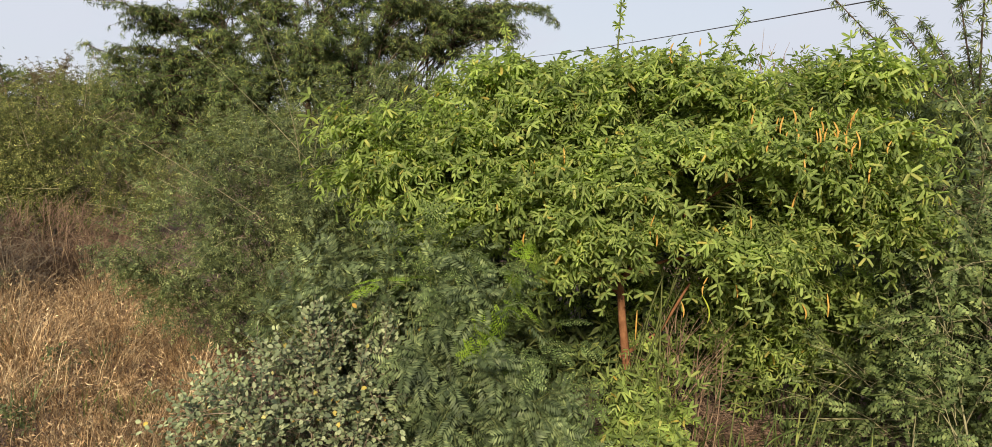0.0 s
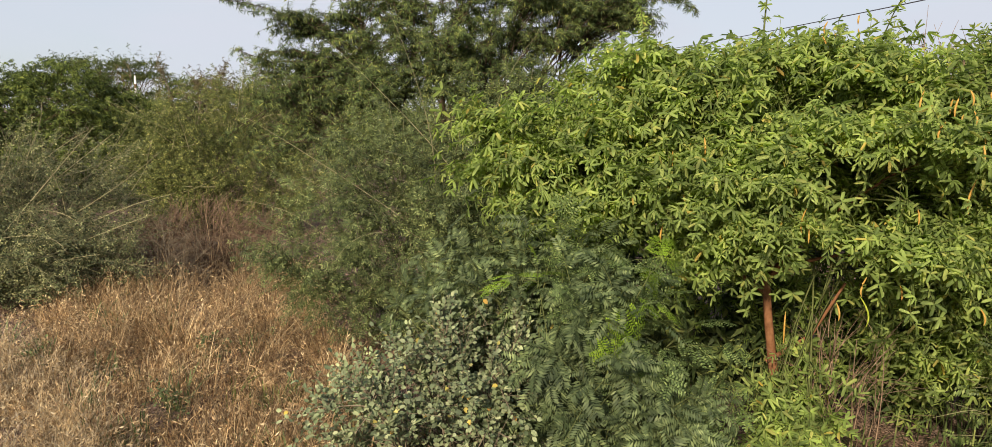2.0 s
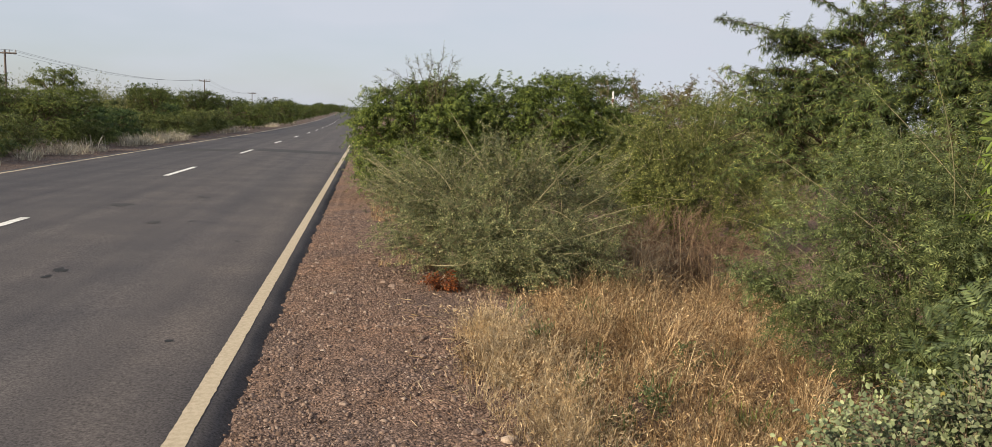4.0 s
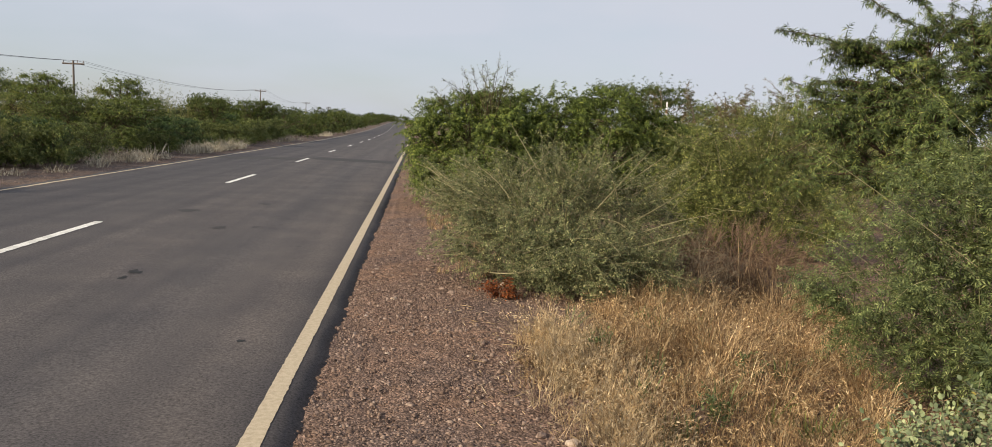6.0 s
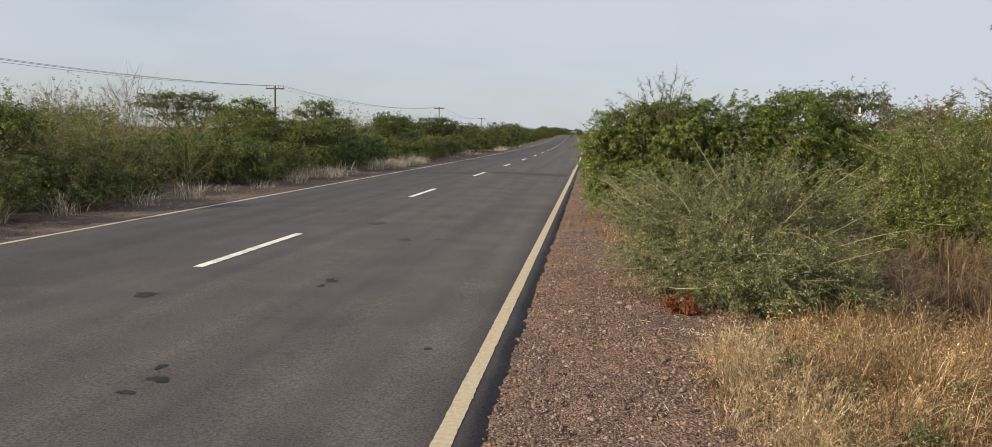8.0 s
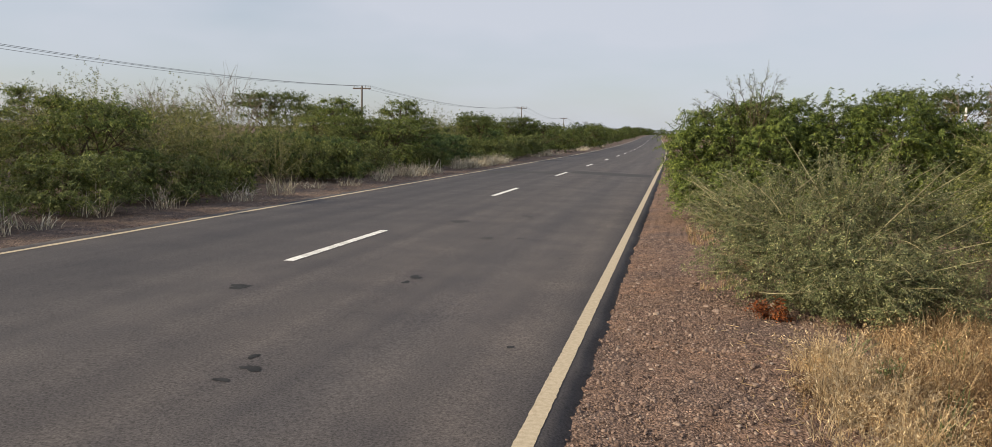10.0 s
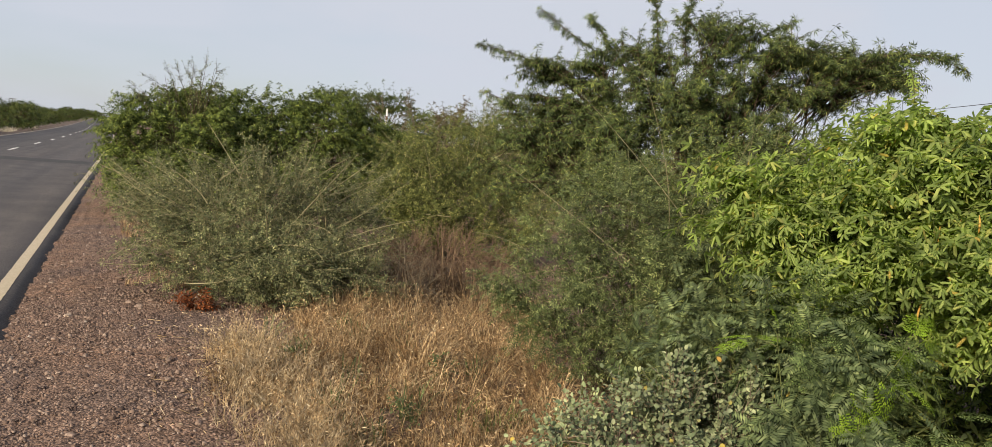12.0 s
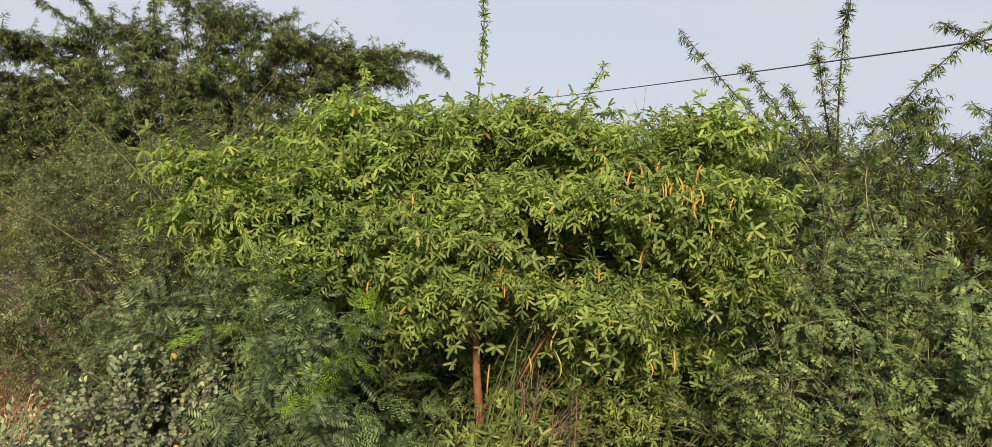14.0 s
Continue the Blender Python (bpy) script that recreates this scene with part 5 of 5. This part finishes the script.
protos["flat"] = plant("flat_topped_bush", (-18.2, 35.8, 0), 0, 205, [(0, 0, 3.1, 2.0, 1.7, 0.14, 70), (-1.0, 0, 2.7, 1.5, 1.3, 0.14, 45), (1.1, 0.2, 2.6, 1.5, 1.3, 0.14, 45), (0.3, 0, 2.1, 2.2, 1.6, 0.3, 60), (0, 0, 1.3, 2.0, 1.5, 0.6, 60)], "flat-topped thorn tree rising over the bushes", "tree", BARK_DARK, LEAF_FAR, T_TREE_FAR, 0.085,
                       hubs=8, trunk=(0.9, 0.08), twigs=6, twig_len=0.42, per_twig=5, droop=0.15, rise=0.1, stem_r=0.016, shell=0.3, twig_wood=False, sides=3, group="thorn trees", flat=0.35, hang=0.15, along=(0.6, 1.0))
protos["far"] = plant("far_bush", (-12, 75, 0), 0, 206, [(0, 0, 0.95, 2.4, 1.8, 0.95, 50), (0.6, 0, 1.7, 1.4, 1.0, 0.5, 16), (0, 0, 0.4, 2.3, 1.8, 0.3, 26)], "distant green bush on the plain", "bush", BARK_DARK, LEAF_FAR, T_TREE_FAR, 0.19, hubs=5, trunk=(0.5, 0.07), twig_wood=False, sides=3, flat=0.5, hang=0.2,
                      twigs=4, twig_len=0.5, per_twig=3, droop=0.2, stem_r=0.018, shell=0.6, group="distant bushes", floor_z=0.2)
protos["brown"] = plant("far_bush", (14, 34, 0), 0, 207, [(0, 0, 1.5, 2.6, 1.8, 1.2, 80)], "distant brownish half-bare bush", "bush", STEM_GREY, LEAF_BROWN, T_TREE_FAR, 0.085, hubs=5, trunk=(0.7, 0.07), sides=3,
                        twigs=5, twig_len=0.40, per_twig=4, droop=0.1, rise=0.3, spread=0.9, stem_r=0.022, shell=0.5, group="distant bushes")


def again(kind, x, y, s, rz, tall=1.0):
    return copy_thing(protos[kind], pose(x + float(bend(y)), y, float(climb(y)) - 0.02, 0, 0, rz) @ Matrix.Diagonal((s, s, s * tall, 1)))


brng = random.Random(77)
near_left = [
    (-9.5, 7.2, "low", 1.0), (-9.55, 9.6, "low", 0.95), (-9.45, 14.8, "low", 0.9), (-9.4, 16.6, "low", 0.7), (-10.0, 20.6, "broom", 0.85), (-9.7, 22.8, "low", 1.05),
    (-9.9, 25.6, "low", 1.0), (-11.8, 8.4, "low", 1.4), (-12.0, 11.0, "olive", 0.85), (-11.7, 13.6, "broom", 1.0), (-10.7, 18.6, "broom", 0.95), (-11.8, 21.6, "blue", 0.95),
    (-12.2, 24.4, "low", 1.5), (-13.6, 7.0, "broom", 1.25), (-13.9, 10.0, "broom", 1.3), (-13.6, 13.0, "broom", 1.3), (-14.2, 18.5, "broom", 1.3), (-14.2, 21.8, "broom", 1.2),
    (-14.8, 25.0, "broom", 1.2), (-17.5, 9.0, "green", 1.0), (-17.0, 13.0, "bare", 0.85), (-18.0, 17.0, "bare", 0.95),
]
further_left = [
    (-17.2, 20.5, "bare", 0.95), (-18.5, 24.0, "bare", 1.0), (-19.5, 12.0, "olive", 1.0), (-20.5, 19.0, "olive", 1.1), (-18.0, 4.0, "olive", 1.0), (-13.5, 3.0, "green", 1.0),
    (-10.9, 28.0, "flat", 0.6), (-11.2, 31.6, "green", 1.05), (-10.6, 33.2, "flat", 0.62), (-10.7, 45.5, "flat", 0.66), (-10.6, 58.0, "flat", 0.72), (-12.6, 17.0, "flat", 0.55), (-9.6, 44.5, "low", 1.1), (-9.5, 33.0, "low", 0.8), (-9.7, 48.0, "low", 1.2), (-9.8, 52.0, "low", 1.2), (-9.9, 56.5, "low", 1.3), (-13.6, 28.5, "broom", 1.3), (-17.2, 30.0, "bare", 1.25), (-15.0, 34.5, "green", 1.3), (-10.8, 35.0, "blue", 1.0),
    (-10.8, 38.5, "blue", 1.15), (-10.4, 41.5, "low", 1.3), (-14.5, 40.0, "broom", 1.4), (-17.5, 42.0, "green", 1.4), (-11.8, 45.5, "broom", 1.3), (-11.8, 49.5, "blue", 1.2),
    (-12.0, 54.0, "green", 1.2), (-15.5, 47.5, "green", 1.4), (-15.8, 53.5, "broom", 1.5), (-20.5, 30.0, "bare", 1.2), (-23.0, 9.0, "green", 1.2), (-25.0, 15.0, "green", 1.3), (-27.0, 22.0, "far", 1.1), (-24.0, 27.0, "green", 1.3), (-31.0, 30.0, "far", 1.2), (-28.0, 38.0, "far", 1.2), (-23.0, 36.0, "far", 1.1), (-34.0, 18.0, "far", 1.2),
]
for x, y, kind, s in near_left + further_left:
    again(kind, x, y, s, brng.uniform(0, 360), brng.uniform(0.95, 1.2))
y = 57.0
while y < 660:
    for x0 in (-10.4, -16.5):
        again("far", x0 + brng.uniform(-1.5, 1.0), y + brng.uniform(-3, 3), brng.uniform(0.85, 1.15) * (1 + y / 600), brng.uniform(0, 360), brng.uniform(0.9, 1.2))
    y *= 1.11
for k in range(9):
    again("far", -14 + 4.5 * k + brng.uniform(-1, 1), 650 + brng.uniform(-15, 15), brng.uniform(1.8, 2.4), brng.uniform(0, 360))
behind_road_bush = [
    (6.6, 19.0, "green", 1.0), (8.5, 14.5, "olive", 1.0), (10.0, 18.0, "green", 1.15), (3.0, 21.5, "green", 1.1), (2.6, 27.0, "green", 1.0), (9.8, 24.0, "brown", 1.1),
    (13.0, 27.0, "brown", 1.2), (11.5, 30.0, "green", 1.5), (15.5, 24.0, "green", 1.35), (8.2, 28.0, "flat", 0.95), (8.8, 9.2, "olive", 0.95), (11.0, 12.0, "brown", 0.7),
    (12.5, 8.0, "green", 1.1), (10.5, 5.5, "blue", 1.2), (13.5, 4.6, "green", 1.15),
]
behind_mesquite = [
    (11.8, 6.8, "olive", 1.0), (12.6, 2.6, "green", 1.15), (12.0, 0.5, "green", 1.0), (15.0, 1.5, "blue", 1.2), (10.0, -1.0, "green", 1.0),
    (7.0, -0.9, "green", 0.7), (16.0, 8.0, "green", 1.0), (18.5, 13.0, "olive", 1.1), (15.0, 18.0, "green", 1.1), (20.0, 6.0, "green", 1.05), (20.0, 21.0, "green", 1.1),
    (5.5, 25.0, "olive", 1.1), (17.0, 30.0, "green", 1.1), (22.0, 2.0, "blue", 1.2), (24.0, 14.0, "green", 1.2),
]
for x, y, kind, s in behind_road_bush + behind_mesquite:
    again(kind, x, y, s, brng.uniform(0, 360), brng.uniform(0.9, 1.1))
for k in range(28):
    a, d = radians(brng.uniform(8, 100)), 30 + 110 * brng.random() ** 1.5
    x, y = 1 + d * math.sin(a), d * math.cos(a)
    if x > 3.5:
        again("far" if brng.random() < 0.92 else "brown", x, y, brng.uniform(0.7, 1.0), brng.uniform(0, 360), brng.uniform(0.8, 1.1))
tufts("pale_roadside_grass", [(-8.15 - abs(grng.normal()) * 0.4, yy + grng.normal() * 0.5, -0.02) for yy in np.concatenate([np.arange(9, 26, 1.6), np.arange(26.5, 29, 0.25), np.arange(34, 43, 0.22)])], 37, 60, 0.5, 0.35, GRASS_GREY, "pale dry grass tufts along the far verge", "grass", head=0.5, width=0.006, lean=1.3)

tufts("pale_verge_grass", [(float(bend(yy)) - 8.3 - abs(grng.normal()) * 0.5, yy + grng.normal() * 0.6, float(climb(yy)) - 0.02) for yy in np.arange(29, 110, 0.7) if math.sin(yy * 0.55) + math.sin(yy * 0.23 + 1) > 0.7], 38, 32, 0.45, 0.45, GRASS_GREY, "pale dry grass beside the distant road", "grass", head=0.3, width=0.012, lean=1.2)

# ---- power line, cable and marker post ----


def power_pole(x, y, top):
    ob = thing("power_pole", pose(x, y, 0), "weathered wooden power pole with a crossarm", "power pole", "power poles")
    v, q = tubes(np.array([[[0, 0, -0.3], [0, 0, top * 0.5], [0, 0, top]]]), np.array([[0.14, 0.12, 0.10]]), 10)
    part("pole", mesh_from("pole", v, q, POLE_WOOD, True), ob)
    v, q = tubes(np.array([[[-1.2, 0, top - 0.35], [0, 0, top - 0.35], [1.2, 0, top - 0.35]]]), np.array([[0.09, 0.09, 0.09]]), 4)
    part("crossarm", mesh_from("crossarm", v, q, POLE_WOOD), ob)
    for k in (-1.1, 0.45, 1.1):
        v, q = tubes(np.array([[[k, 0, top - 0.3], [k, 0, top - 0.1], [k, 0, top + 0.05]]]), np.array([[0.03, 0.07, 0.03]]), 6)
        part("insulator", mesh_from("insulator", v, q, METAL, True), ob)
    return ob


POLES = [(-39.5, 7.0, 7.3), (-38.8, 97.0, 7.2), (-35.2, 187.0, 8.0), (-37.5, 277.0, 7.6), (-40.0, 367.0, 8.0)]
for p in POLES:
    power_pole(*p)


def wire(a, b, sag, r, label):
    s = np.linspace(0, 1, 25)
    p = np.array(a)[None] * (1 - s[:, None]) + np.array(b)[None] * s[:, None]
    p[:, 2] -= sag * 4 * s * (1 - s)
    tagged(new("power_wire", mesh_from("power_wire", *tubes(p[None], np.full((1, 25), r), 5), WIRE, True)), label, "wire", "overhead wires")


for (x0, y0, z0), (x1, y1, z1) in zip(POLES, POLES[1:]):
    for k in (-1.1, 0.45, 1.1):
        wire((x0 + k, y0, z0), (x1 + k, y1, z1), 1.3, 0.013, "thin overhead power wire between wooden poles")
power_pole(10.9, -17.8, 5.67)
power_pole(141.0, 143.8, 15.4)
wire((10.9, -17.8, 5.67), (141.0, 143.8, 15.4), 2.13, 0.026, "dark overhead cable above the bushes")

post = thing("marker_post", pose(7.1, 20.6, 0), "thin white marker post among the bushes", "post")
v, q = tubes(np.array([[[0, 0, -0.1], [0, 0, 1.2], [0, 0, 2.36], [0, 0, 2.40]]]), np.array([[0.026, 0.026, 0.026, 0.010]]), 8)
part("shaft", mesh_from("shaft", v, q, POST_WHITE, True), post)
for z in (1.72, 2.1):
    v, q = tubes(np.array([[[0, 0, z], [0, 0, z + 0.1]]]), np.array([[0.029, 0.029]]), 8)
    part("band", mesh_from("band", v, q, POST_BLACK, True), post, "reddish painted band")
